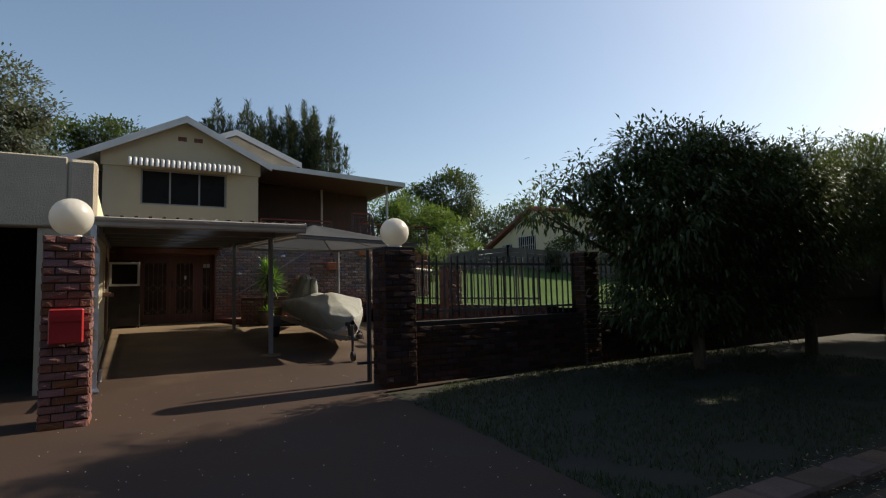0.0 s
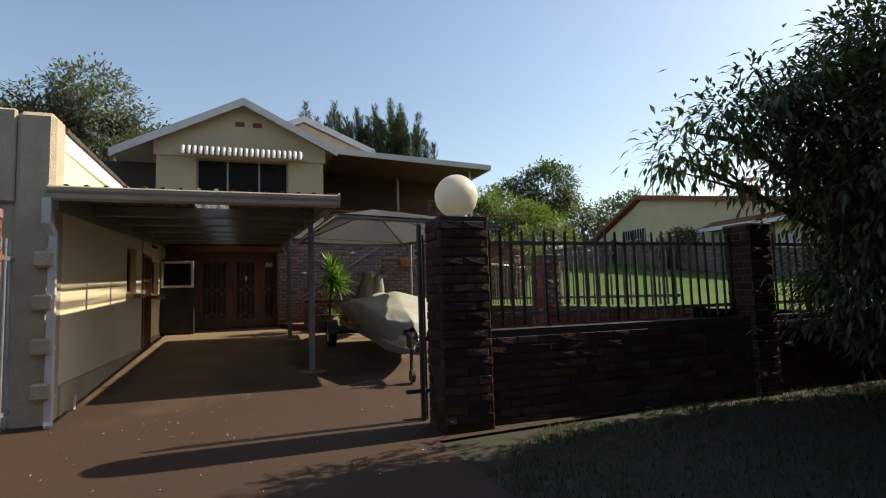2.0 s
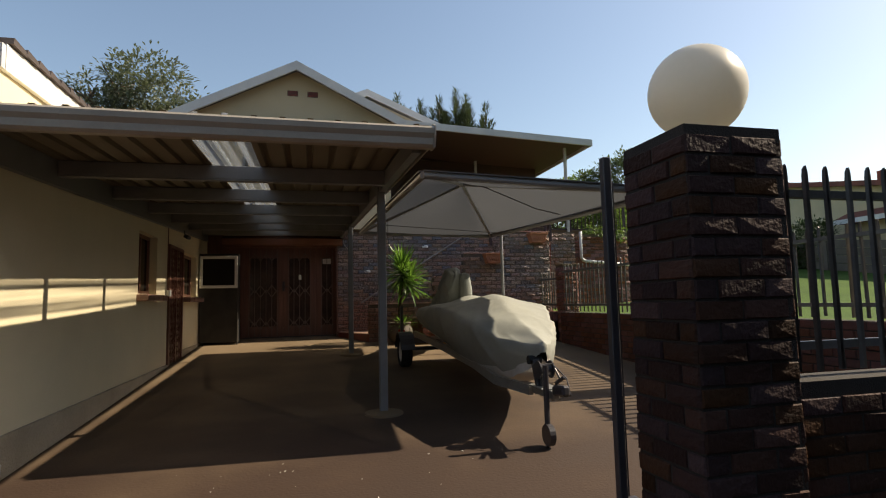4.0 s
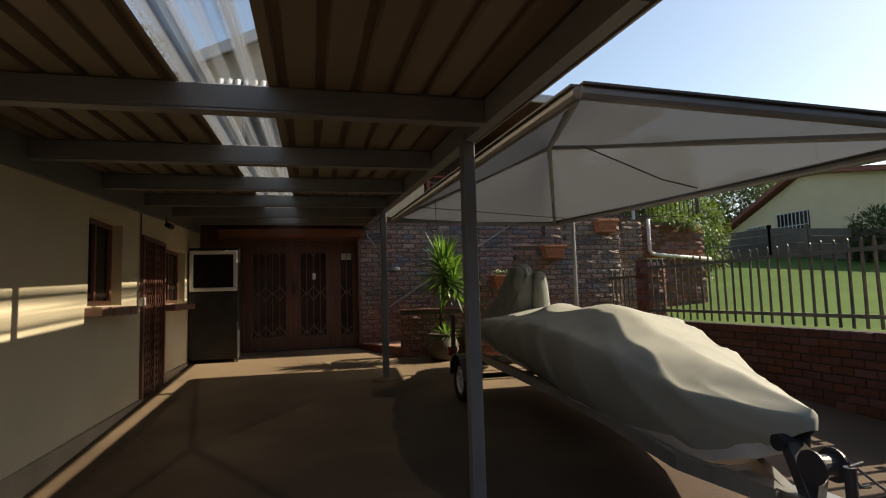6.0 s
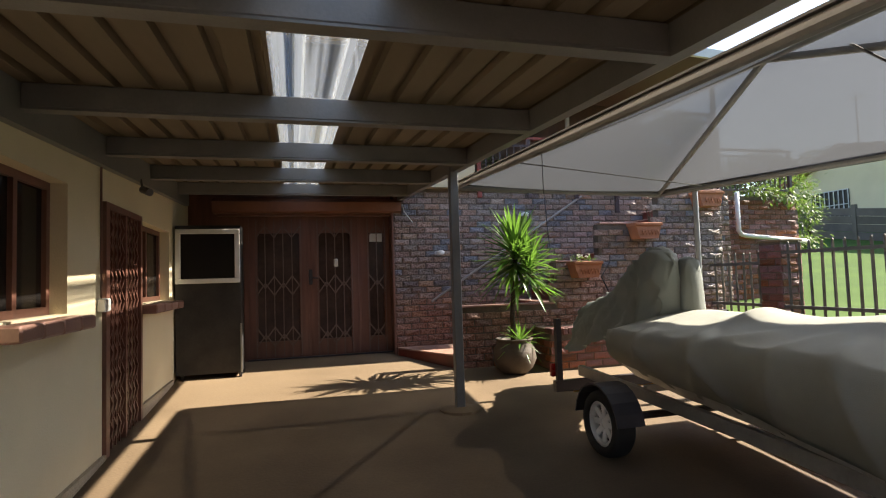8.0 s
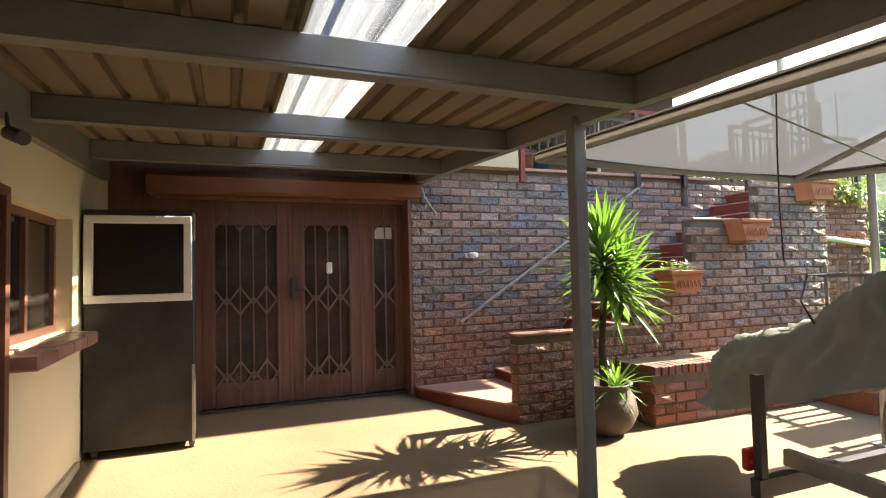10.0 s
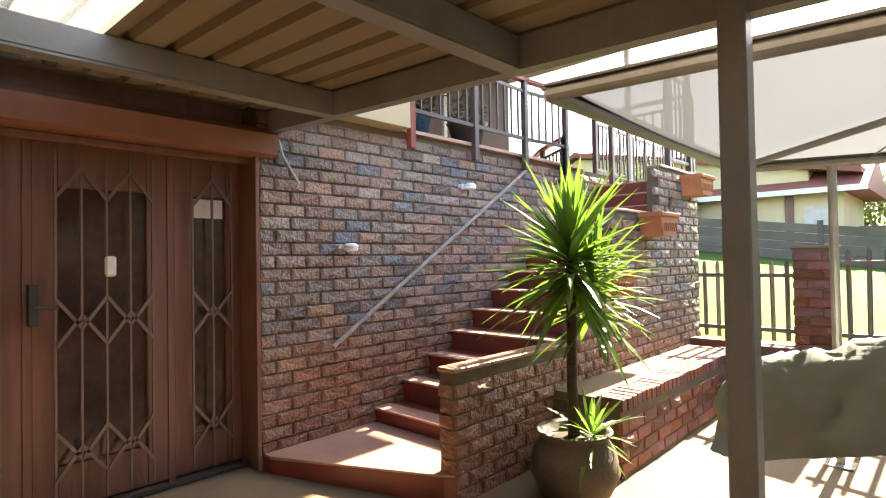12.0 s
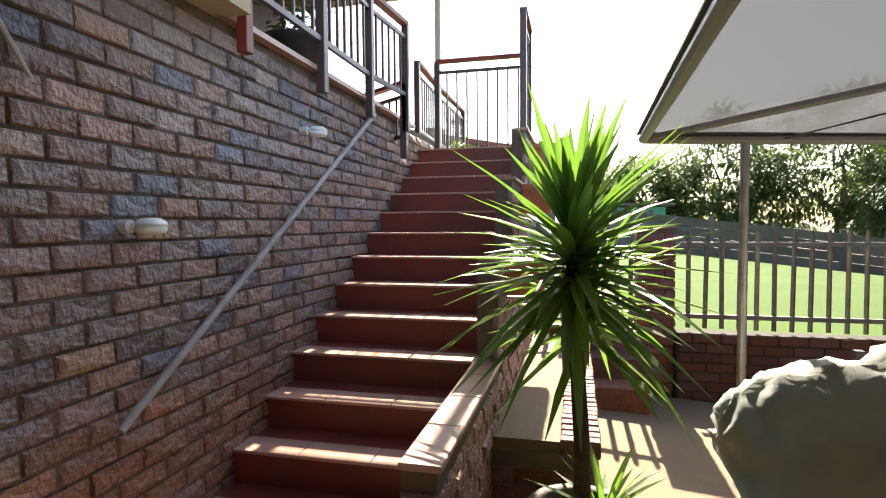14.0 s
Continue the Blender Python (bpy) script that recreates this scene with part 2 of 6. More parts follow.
LEAF_P = see_through(material("pine_needles", (0.07, 0.09, 0.055), 0.7, 0.2, 2, 20, 0, rand=0.45, island=True, spec=0.2), (0.08, 0.11, 0.04), 0.25)
LEAF_B = see_through(material("bright_leaf", (0.10, 0.16, 0.035), 0.5, 0.2, 2, 20, 0, rand=0.35, island=True), (0.18, 0.28, 0.05), 0.35)
TILE = material("red_roof_tile", (0.28, 0.09, 0.065), 0.7, 0.15, 3, 30, 0.3, rand=0.2, island=True)
TILE_D = material("dark_roof_tile", (0.075, 0.055, 0.05), 0.8, 0.2, 3, 30, 0.3)
ROOF_G = material("grey_roof_sheet", (0.36, 0.36, 0.37), 0.5, 0.1, 2, 40, 0.1)
# rooms, eaves and soffits: their shade is put into this dark colour
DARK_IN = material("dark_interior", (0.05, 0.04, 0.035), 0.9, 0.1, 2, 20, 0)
SLAB = material("concrete_fence_slab", (0.14, 0.115, 0.092), 0.9, 0.15, 2, 40, 0.3, rand=0.2)
RUBBER = material("tyre_rubber", (0.02, 0.02, 0.02), 0.8, 0.15, 6, 60, 0.2)
MAIL = material("red_postbox_paint", (0.42, 0.02, 0.02), 0.4, 0.08, 3, 50, 0.05)
YELLOW = material("reflector_yellow", (0.65, 0.32, 0.02), 0.4, 0.05, 4, 50, 0.03)
RED_LAMP = material("red_lamp_plastic", (0.45, 0.02, 0.015), 0.25, 0.05, 4, 50, 0)
GREEN_R = material("green_sheet_roof", (0.05, 0.26, 0.17), 0.6, 0.1, 2, 40, 0.1)
BLUE_POT = material("blue_glazed_pot", (0.03, 0.10, 0.16), 0.3, 0.1, 4, 40, 0.05)
PETAL = material("white_petals", (0.8, 0.8, 0.76), 0.7, 0.04, 4, 40, 0)
OPAL = see_through(material("opal_globe", (0.80, 0.77, 0.70), 0.35, 0.03, 3, 40, 0.02, second=(0.74, 0.70, 0.62)), (0.8, 0.76, 0.66), 0.35)
GLASS = material("dark_window_glass", (0.02, 0.018, 0.017), 0.08, 0.05, 2, 20, 0, spec=0.15)
# darker, barely reflecting copy of the glass carries the eaves' shade
GLASS_UP = material("deep_shaded_glass", (0.012, 0.011, 0.011), 0.3, 0.05, 2, 20, 0, spec=0.04)
# brown blotches stand in for warm light reflected in the door panes
GLASS_D = material("door_glass_brown_reflection", (0.095, 0.055, 0.042), 0.16, 0.25, 2.5, 20, 0, second=(0.04, 0.024, 0.02), spec=0.5)
CURTAIN = material("curtain_cloth", (0.30, 0.26, 0.2), 0.9, 0.1, 3, 60, 0.2)
ROPE = material("pale_rope", (0.5, 0.48, 0.42), 0.8, 0.1, 9, 60, 0.1)
GUIDE = material("weathered_grey_rail", (0.34, 0.30, 0.27), 0.5, 0.15, 9, 60, 0.15)

# ---- building helpers ----
HOME = {}


def thing(name, at=(0, 0, 0), label="", category="", group="", kind=""):
    ob = new(name)
    ob.empty_display_size = 0.1
    ob.location = at
    HOME[ob] = Vector(at)
    return tagged(ob, label, category, group, kind)


def part(name, bm, mat, parent=None, label="", smooth=False):
    """Links a bmesh, built at its place in the world, as one mesh under a thing or a part."""
    me = bpy.data.meshes.new(name)
    home = HOME.get(parent, Vector((0, 0, 0)))
    if parent is not None:
        bmesh.ops.translate(bm, verts=bm.verts, vec=-home)
    bm.to_mesh(me)
    bm.free()
    me.materials.append(mat)
    if smooth:
        me.polygons.foreach_set("use_smooth", [True] * len(me.polygons))
    ob = new(name, me)
    if parent is not None:
        ob.parent = parent
    HOME[ob] = home
    if label:
        ob["label"] = label
    return ob


def raw(name, verts, faces, mat, parent=None, label="", smooth=False):
    me = bpy.data.meshes.new(name)
    home = HOME.get(parent, Vector((0, 0, 0)))
    v = np.asarray(verts, dtype=float) - np.array(home)
    me.from_pydata(v.tolist(), [], faces if isinstance(faces, list) else faces.tolist())
    me.update()
    me.materials.append(mat)
    if smooth:
        me.polygons.foreach_set("use_smooth", [True] * len(me.polygons))
    ob = new(name, me)
    if parent is not None:
        ob.parent = parent
    HOME[ob] = home
    if label:
        ob["label"] = label
    return ob


def B():
    return bmesh.new()


def box(bm, x0, y0, z0, x1, y1, z1, bevel=0.0):
    m = Matrix.Translation(((x0 + x1) / 2, (y0 + y1) / 2, (z0 + z1) / 2)) @ Matrix.Diagonal((abs(x1 - x0), abs(y1 - y0), abs(z1 - z0), 1))
    r = bmesh.ops.create_cube(bm, size=1, matrix=m)
    if bevel:
        edges = list({e for v in r["verts"] for e in v.link_edges})
        bmesh.ops.bevel(bm, geom=edges, offset=bevel, segments=1, affect="EDGES", profile=0.5)
    return bm


def bar(bm, a, b, w, h, up=(0, 0, 1), bevel=0.0):
    """A box bar from a to b, w wide and h high."""
    a, b = Vector(a), Vector(b)
    d = b - a
    y = d.normalized()
    u = Vector(up)
    if abs(y.dot(u)) > 0.99:
        u = Vector((1, 0, 0))
    x = y.cross(u).normalized()
    z = x.cross(y)
    rot = Matrix((x, y, z)).transposed().to_4x4()
    m = Matrix.Translation((a + b) / 2) @ rot @ Matrix.Diagonal((w, d.length, h, 1))
    r = bmesh.ops.create_cube(bm, size=1, matrix=m)
    if bevel:
        edges = list({e for v in r["verts"] for e in v.link_edges})
        bmesh.ops.bevel(bm, geom=edges, offset=bevel, segments=1, affect="EDGES")
    return bm


def rod(bm, a, b, r, n=8, r2=None):
    a, b = Vector(a), Vector(b)
    d = b - a
    q = d.to_track_quat("Z", "Y").to_matrix().to_4x4()
    bmesh.ops.create_cone(bm, cap_ends=True, segments=n, radius1=r, radius2=r if r2 is None else r2, depth=d.length,
                          matrix=Matrix.Translation((a + b) / 2) @ q)
    return bm


def tube(bm, pts, r, n=7):
    """A round tube along points, with radii r (one or many)."""
    pts = [Vector(p) for p in pts]
    rs = r if isinstance(r, (list, tuple)) else [r] * len(pts)
    rings = []
    for i, p in enumerate(pts):
        d = (pts[min(i + 1, len(pts) - 1)] - pts[max(i - 1, 0)]).normalized()
        u = Vector((0, 0, 1)) if abs(d.z) < 0.9 else Vector((1, 0, 0))
        x = d.cross(u).normalized()
        y = x.cross(d)
        rings.append([bm.verts.new(p + rs[i] * (math.cos(2 * math.pi * k / n) * x + math.sin(2 * math.pi * k / n) * y)) for k in range(n)])
    for r0, r1 in zip(rings, rings[1:]):
        for k in range(n):
            bm.faces.new((r0[k], r0[(k + 1) % n], r1[(k + 1) % n], r1[k]))
    bm.faces.new(rings[0][::-1]), bm.faces.new(rings[-1])
    return bm


def lathe(bm, cx, cy, profile, n=28):
    """A turned shape from (radius, z) pairs."""
    rings = [[bm.verts.new((cx + r * math.cos(2 * math.pi * k / n), cy + r * math.sin(2 * math.pi * k / n), z)) for k in range(n)] for r, z in profile]
    for r0, r1 in zip(rings, rings[1:]):
        for k in range(n):
            bm.faces.new((r0[k], r0[(k + 1) % n], r1[(k + 1) % n], r1[k]))
    bm.faces.new(rings[0][::-1]), bm.faces.new(rings[-1])
    return bm


def prism(bm, outline, axis, a, b):
    """Pushes an outline of (u, v) along an axis from a to b. axis x: (y, z); y: (x, z); z: (x, y)."""
    def at(u, v, w):
        return {"x": (w, u, v), "y": (u, w, v), "z": (u, v, w)}[axis]
    r0 = [bm.verts.new(at(u, v, a)) for u, v in outline]
    r1 = [bm.verts.new(at(u, v, b)) for u, v in outline]
    n = len(outline)
    for k in range(n):
        bm.faces.new((r0[k], r0[(k + 1) % n], r1[(k + 1) % n], r1[k]))
    bm.faces.new(r0[::-1]), bm.faces.new(r1)
    bmesh.ops.recalc_face_normals(bm, faces=bm.faces)
    return bm


def wall_with_holes(bm, axis, at0, at1, u0, u1, z0, z1, holes):
    """A wall slab across an axis, cut by rectangular holes (u0, u1, z0, z1)."""
    us = sorted({u0, u1, *[h[0] for h in holes], *[h[1] for h in holes]})
    zs = sorted({z0, z1, *[h[2] for h in holes], *[h[3] for h in holes]})
    for ua, ub in zip(us, us[1:]):
        for za, zb in zip(zs, zs[1:]):
            cu, cz = (ua + ub) / 2, (za + zb) / 2
            if any(h[0] < cu < h[1] and h[2] < cz < h[3] for h in holes):
                continue
            if axis == "x":
                box(bm, at0, ua, za, at1, ub, zb)
            else:
                box(bm, ua, at0, za, ub, at1, zb)
    bmesh.ops.remove_doubles(bm, verts=bm.verts, dist=0.0005)
    seen = {}
    for f in list(bm.faces):
        key = tuple(round(c, 3) for c in f.calc_center_median())
        seen.setdefault(key, []).append(f)
    bmesh.ops.delete(bm, geom=[f for fs in seen.values() if len(fs) > 1 for f in fs], context="FACES_ONLY")
    return bm


def floor_z(y):
    return -0.28 + (y - 10.85) * 0.056 if y > 7.3 else -0.479 - (7.3 - y) * 0.022


def lawn_z(x, y):
    u = (x - 7.4) / 13.6
    return 0.58 + u * (-0.32 + 0.124 * (min(max(y, -2), 30) - 10))

# ---- ground ----
def grid(name, x0, x1, y0, y1, nx, ny, zf, mat, label="", category="", kind="structure"):
    xs, ys = np.linspace(x0, x1, nx), np.linspace(y0, y1, ny)
    v = [(x, y, zf(x, y)) for y in ys for x in xs]
    f = [(j * nx + i, j * nx + i + 1, (j + 1) * nx + i + 1, (j + 1) * nx + i) for j in range(ny - 1) for i in range(nx - 1)]
    return tagged(raw(name, v, f, mat, smooth=True), label, category, kind=kind)


def rough_ground(x, y):
    return floor_z(min(y, 18.5)) - 0.03 + 0.02 * noise.noise((x * 0.6, y * 0.6, 0))


gx = [-3000, -400, -80, -30] + list(np.linspace(-14, 40, 55)) + [80, 400, 3000]
gy = [-3000, -400, -80, -30] + list(np.linspace(-12, 30, 43)) + [60, 400, 3000]
gv = [(x, y, rough_ground(x, y) if -30 < y < 60 else -0.9) for y in gy for x in gx]
gf = [(j * len(gx) + i, j * len(gx) + i + 1, (j + 1) * len(gx) + i + 1, (j + 1) * len(gx) + i) for j in range(len(gy) - 1) for i in range(len(gx) - 1)]
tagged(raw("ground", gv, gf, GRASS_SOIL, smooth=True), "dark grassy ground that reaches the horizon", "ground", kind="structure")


def drive_z(x, y):
    return floor_z(y) + 0.006 * noise.noise((x * 0.5, y * 0.5, 3))


# outer drive: red dust, darkened for tree shade, gives way to bare concrete inwards
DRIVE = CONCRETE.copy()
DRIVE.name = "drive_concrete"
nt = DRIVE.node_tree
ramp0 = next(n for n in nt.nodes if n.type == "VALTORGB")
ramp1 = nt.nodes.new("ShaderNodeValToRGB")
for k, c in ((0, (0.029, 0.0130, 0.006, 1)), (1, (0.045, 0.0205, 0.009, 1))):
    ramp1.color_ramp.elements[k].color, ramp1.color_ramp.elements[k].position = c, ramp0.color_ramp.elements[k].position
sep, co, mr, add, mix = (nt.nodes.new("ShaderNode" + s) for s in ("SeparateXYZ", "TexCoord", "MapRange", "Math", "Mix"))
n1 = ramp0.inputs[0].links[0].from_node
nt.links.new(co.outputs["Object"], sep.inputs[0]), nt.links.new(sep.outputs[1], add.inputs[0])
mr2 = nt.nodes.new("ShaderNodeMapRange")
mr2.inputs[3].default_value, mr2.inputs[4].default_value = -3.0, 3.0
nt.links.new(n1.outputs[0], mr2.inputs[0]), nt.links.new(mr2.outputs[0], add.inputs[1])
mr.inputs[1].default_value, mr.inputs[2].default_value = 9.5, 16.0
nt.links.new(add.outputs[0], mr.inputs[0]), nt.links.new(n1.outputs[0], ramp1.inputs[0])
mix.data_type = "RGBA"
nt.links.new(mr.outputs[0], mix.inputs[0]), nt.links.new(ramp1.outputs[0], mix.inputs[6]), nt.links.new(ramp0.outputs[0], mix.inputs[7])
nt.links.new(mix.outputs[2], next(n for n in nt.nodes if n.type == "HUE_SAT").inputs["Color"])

# the drive widens into an apron towards the street
nv, nf, NYD, NXD = [], [], 80, 30
for j in range(NYD):
    y = -6 + j * (18.6 + 6) / (NYD - 1)
    right = 7.2 if y > 7.15 else 3.62 - 0.35 * max(0, min(1, (4.5 - y) / 4.0)) + (0.9 * max(0, (1.5 - y)) ** 1.2)
    left = -0.25 if y > 9.3 else -4.5
    for i in range(NXD):
        x = left + (right - left) * i / (NXD - 1)
        nv.append((x, y, drive_z(x, y)))
for j in range(NYD - 1):
    for i in range(NXD - 1):
        nf.append((j * NXD + i, j * NXD + i + 1, (j + 1) * NXD + i + 1, (j + 1) * NXD + i))
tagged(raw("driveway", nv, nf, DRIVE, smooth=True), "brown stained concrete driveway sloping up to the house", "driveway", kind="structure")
grid("lawn", 7.38, 40, 7.5, 45, 40, 40, lambda x, y: lawn_z(min(x, 30), y), LAWN, "bright green mown lawn behind the palisade", "lawn")


# ---- bricks ----
random.seed(4)


def brick_mesh(name, w, h, d, mat, seed, rough=1.0):
    rnd = random.Random(seed)
    c = 0.006
    a, b = w / 2, h / 2
    ring = [(-a, -b), (a, -b), (a, b), (-a, b)]
    v = [(x, d, z) for x, z in ring]
    v += [(x, c * rnd.uniform(0.8, 2.4), z) for x, z in ring]
    v += [(x - math.copysign(c * rnd.uniform(0.3, 1.5), x), rnd.uniform(-0.006, 0.006) * rough, z - math.copysign(c * rnd.uniform(0.25, 1.2), z)) for x, z in ring]
    v += [(rnd.uniform(-0.35, 0.35) * a, rnd.uniform(-0.013, 0.003) * rough, rnd.uniform(-0.4, 0.4) * b)]
    f = [(8, 9, 12), (9, 10, 12), (10, 11, 12), (11, 8, 12)]
    for k in range(4):
        n = (k + 1) % 4
        f += [(k, n, 4 + n, 4 + k), (4 + k, 4 + n, 8 + n, 8 + k)]
    me = bpy.data.meshes.new(name)
    me.from_pydata(v, [], f)
    me.materials.append(mat)
    return me, v, f


SETS = {}


def brick_set(key, w, h, mat):
    if key not in SETS:
        SETS[key] = [brick_mesh("brick", w, h, 0.03, mat, 100 + 7 * i, 0.35 if key[0] in ("shade_dark", "dull") else 1.0) for i in range(6)]
    return SETS[key]


TODO = []


def courses(parent, base, along, out, length, z0, z1, mats, key, limit=300, keep=None, order=None, first=0.0):
    """Lays stretcher courses on a vertical face. base: corner at floor level; along, out: unit directions in plan."""
    TODO.append((parent, base, along, out, length, z0, z1, mats, key, limit, keep, order, first))


def lay_all():
    for parent, base, along, out, length, z0, z1, mats, key, limit, keep, order, first in TODO:
        W, H, G = 0.228, 0.079, 0.011
        U, O = Vector((*along, 0)), Vector((*out, 0))
        spots = []
        row, z = 0, z0 + G / 2
        while z + H <= z1 + 0.012:
            u = -(W + G) / 2 * (row % 2) + first
            while u < length:
                a, b = max(u, 0.0), min(u + W, length)
                if b - a > 0.05:
                    c = Vector(base) + U * ((a + b) / 2)
                    c.z = z + H / 2
                    if keep is None or keep((a + b) / 2, z + H / 2):
                        spots.append((c, b - a))
                u += W + G
            z += H + G
            row += 1
        if order:
            spots.sort(key=lambda s: order(s[0]))
        rot = Matrix((U, -O, Vector((0, 0, 1)))).transposed().to_4x4()
        rest_v, rest_f = [], []
        rnd = random.Random(len(spots))
        for i, (c, w) in enumerate(spots):
            full = w > W - 0.004
            size = "full" if full else "half" if w > 0.09 else "bat"
            span = {"full": W, "half": 0.1085, "bat": 0.07}[size]
            me, v, f = rnd.choice(brick_set((key, size), span, H, mats[0]))
            m = Matrix.Translation(c + O * (0.010 + rnd.uniform(-0.004, 0.005))) @ rot @ pose(0, 0, 0, rnd.uniform(-1, 1), rnd.uniform(-0.5, 0.5), rnd.uniform(-0.8, 0.8)) @ Matrix.Diagonal((w / span, 1, 1, 1))
            if i < limit:
                ob = new("brick", me)
                ob.parent = parent
                ob.matrix_basis = Matrix.Translation(-HOME.get(parent, Vector())) @ m
            else:
                n = len(rest_v)
                rest_v += [tuple(m @ Vector(p)) for p in v]
                rest_f += [tuple(n + k for k in q) for q in f]
        if rest_v:
            r = raw("brickwork", rest_v, rest_f, mats[1], parent)
            r["kind"] = "stuff"


SHADEB, DULLB = (BRICK_F, BRICK_FS), (BRICK_D, BRICK_DS)
DARKB, REDB = (BRICK, BRICK_S), (BRICK_R, BRICK_RS)

# ---- annex on the left ----
bm = wall_with_holes(B(), "x", -0.22, 0.0, 9.42, 18.6, -0.6, 2.62,
                     [(13.27, 14.19, 1.08, 1.93), (14.86, 15.9, -0.6, 1.91), (15.98, 17.2, 1.08, 1.88)])
wall_left = tagged(part("wall_left", bm, PLASTER), "cream plastered wall of the annex under the carport", "wall", kind="structure")
bm = wall_with_holes(B(), "y", 9.2, 9.42, -4.6, -0.05, -0.6, 2.95, [(-4.2, -0.68, -0.6, 1.97)])
waf = tagged(part("wall_annex_front", bm, PLASTER_OLD), "weathered beige plaster front wall with a parapet", "wall", kind="structure")
part("pier", box(B(), -0.34, 9.12, -0.6, 0.02, 9.5, 2.97, 0.05), PLASTER_OLD, waf)
part("parapet", box(B(), -4.6, 9.14, 1.97, -0.345, 9.197, 2.99, 0.02), PLASTER_OLD, waf)
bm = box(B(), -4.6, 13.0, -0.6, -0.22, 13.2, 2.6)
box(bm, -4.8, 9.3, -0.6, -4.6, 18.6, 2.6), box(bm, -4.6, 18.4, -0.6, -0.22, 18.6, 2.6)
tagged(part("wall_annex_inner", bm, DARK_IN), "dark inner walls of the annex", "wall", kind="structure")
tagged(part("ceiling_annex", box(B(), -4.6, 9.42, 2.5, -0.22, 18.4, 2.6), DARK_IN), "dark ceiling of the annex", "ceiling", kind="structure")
bm = box(B(), -0.02 + 0.02, 9.5, -0.45, 0.03, 14.86, -0.02)
box(bm, 0.0, 15.9, -0.1, 0.03, 17.3, 0.13)
tagged(part("baseboard", bm, PLASTER_OLD), "stained plinth at the foot of the plaster wall", "plinth", kind="structure")
# blocks stepped into the corner
for k in range(4):
    z = 1.42 - 0.46 * k
    ob = tagged(part("trim", box(B(), -0.13, 9.02, z - 0.15, 0.05, 9.14, z + 0.02, 0.02), PLASTER_OLD), "plaster block at the corner of the annex", "trim", kind="structure")

# the annex roof edge: white barge board, tiles on top
roof_a = thing("annex_roof", (-0.3, 10.5, 2.9), "tiled annex roof with a white barge board", "roof")
part("soffit", prism(B(), [(10.2, 2.60), (10.2, 2.84), (10.5, 3.0), (15.4, 3.02), (15.4, 2.60)], "x", -4.6, -0.25), PLASTER, roof_a)
part("barge_board", prism(B(), [(10.25, 2.84), (10.25, 3.06), (15.9, 3.12), (15.9, 2.90)], "x", -0.24, -0.2), WHITE, roof_a, "white barge board")
part("end_board", box(B(), -1.4, 10.18, 2.84, -0.2, 10.24, 3.04), WHITE_W, roof_a)
for k in range(25):
    y = 10.28 + k * 0.225
    z = 3.075 + (y - 10.28) * 0.0106
    bm = prism(B(), [(y, z), (y + 0.02, z + 0.06), (y + 0.21, z + 0.035), (y + 0.24, z - 0.01)], "x", -4.6, -0.17)
    part("roof_tile", bm, TILE_D, roof_a)

# windows, security door and sills in the annex wall
def annex_window(y0, y1, z0, z1, num):
    w = thing("window_%d" % num, (-0.1, (y0 + y1) / 2, z0), "brown steel window set in the plaster wall, with a tiled sill", "window", kind="structure")
    bm = B()
    for a, b in ((y0, y0 + 0.05), (y1 - 0.05, y1), ((y0 + y1) / 2 - 0.025, (y0 + y1) / 2 + 0.025)):
        box(bm, -0.16, a, z0, -0.1, b, z1)
    for a, b in ((z0, z0 + 0.05), (z1 - 0.05, z1)):
        box(bm, -0.16, y0 + 0.05, a, -0.1, (y0 + y1) / 2 - 0.025, b), box(bm, -0.16, (y0 + y1) / 2 + 0.025, a, -0.1, y1 - 0.05, b)
    part("window_frame", bm, BROWN, w)
    part("pane", box(B(), -0.135, y0 + 0.05, z0 + 0.05, -0.128, (y0 + y1) / 2 - 0.025, z1 - 0.05), GLASS, w)
    part("pane", box(B(), -0.135, (y0 + y1) / 2 + 0.025, z0 + 0.05, -0.128, y1 - 0.05, z1 - 0.05), GLASS, w)
    bm = B()
    n = 4
    for k in range(n):
        a = y0 - 0.06 + (y1 - y0 + 0.12) * k / n
        box(bm, -0.1, a + 0.004, z0 - 0.10, 0.15, a + (y1 - y0 + 0.12) / n - 0.004, z0 - 0.012, 0.012)
    part("window_sill", bm, CAP, w, "sill of reddish brown tiles")
    return w


annex_window(13.27, 14.19, 1.08, 1.93, 1)
annex_window(15.98, 17.2, 1.08, 1.88, 2)
door_a = thing("door_1", (-0.05, 15.4, -0.02), "brown steel trellis security door, closed, in the annex wall", "door", kind="structure")
part("door_leaf", box(B(), -0.2, 14.86, -0.15, -0.15, 15.9, 1.91), BROWN, door_a)
bm = B()
box(bm, -0.03, 14.86, -0.05, 0.03, 14.94, 1.91), box(bm, -0.03, 15.84, -0.02, 0.03, 15.9, 1.91), box(bm, -0.03, 14.94, 1.86, 0.03, 15.84, 1.91), box(bm, -0.03, 15.38, -0.03, 0.025, 15.42, 1.86)
part("door_frame", bm, BROWN, door_a)
bm = B()
for k in range(9):
    y = 14.98 + 0.105 * k
    bar(bm, (0.0, y, -0.03), (0.0, y, 1.86), 0.018, 0.012)
    if k < 8:
        for j in range(9):
            z = 0.02 + j * 0.2
            bar(bm, (0.012, y, z), (0.012, y + 0.105, z + 0.1), 0.006, 0.016)
            bar(bm, (0.012, y, z + 0.2), (0.012, y + 0.105, z + 0.1), 0.006, 0.016)
part("trellis", bm, BROWN, door_a, "dark brown folding trellis")
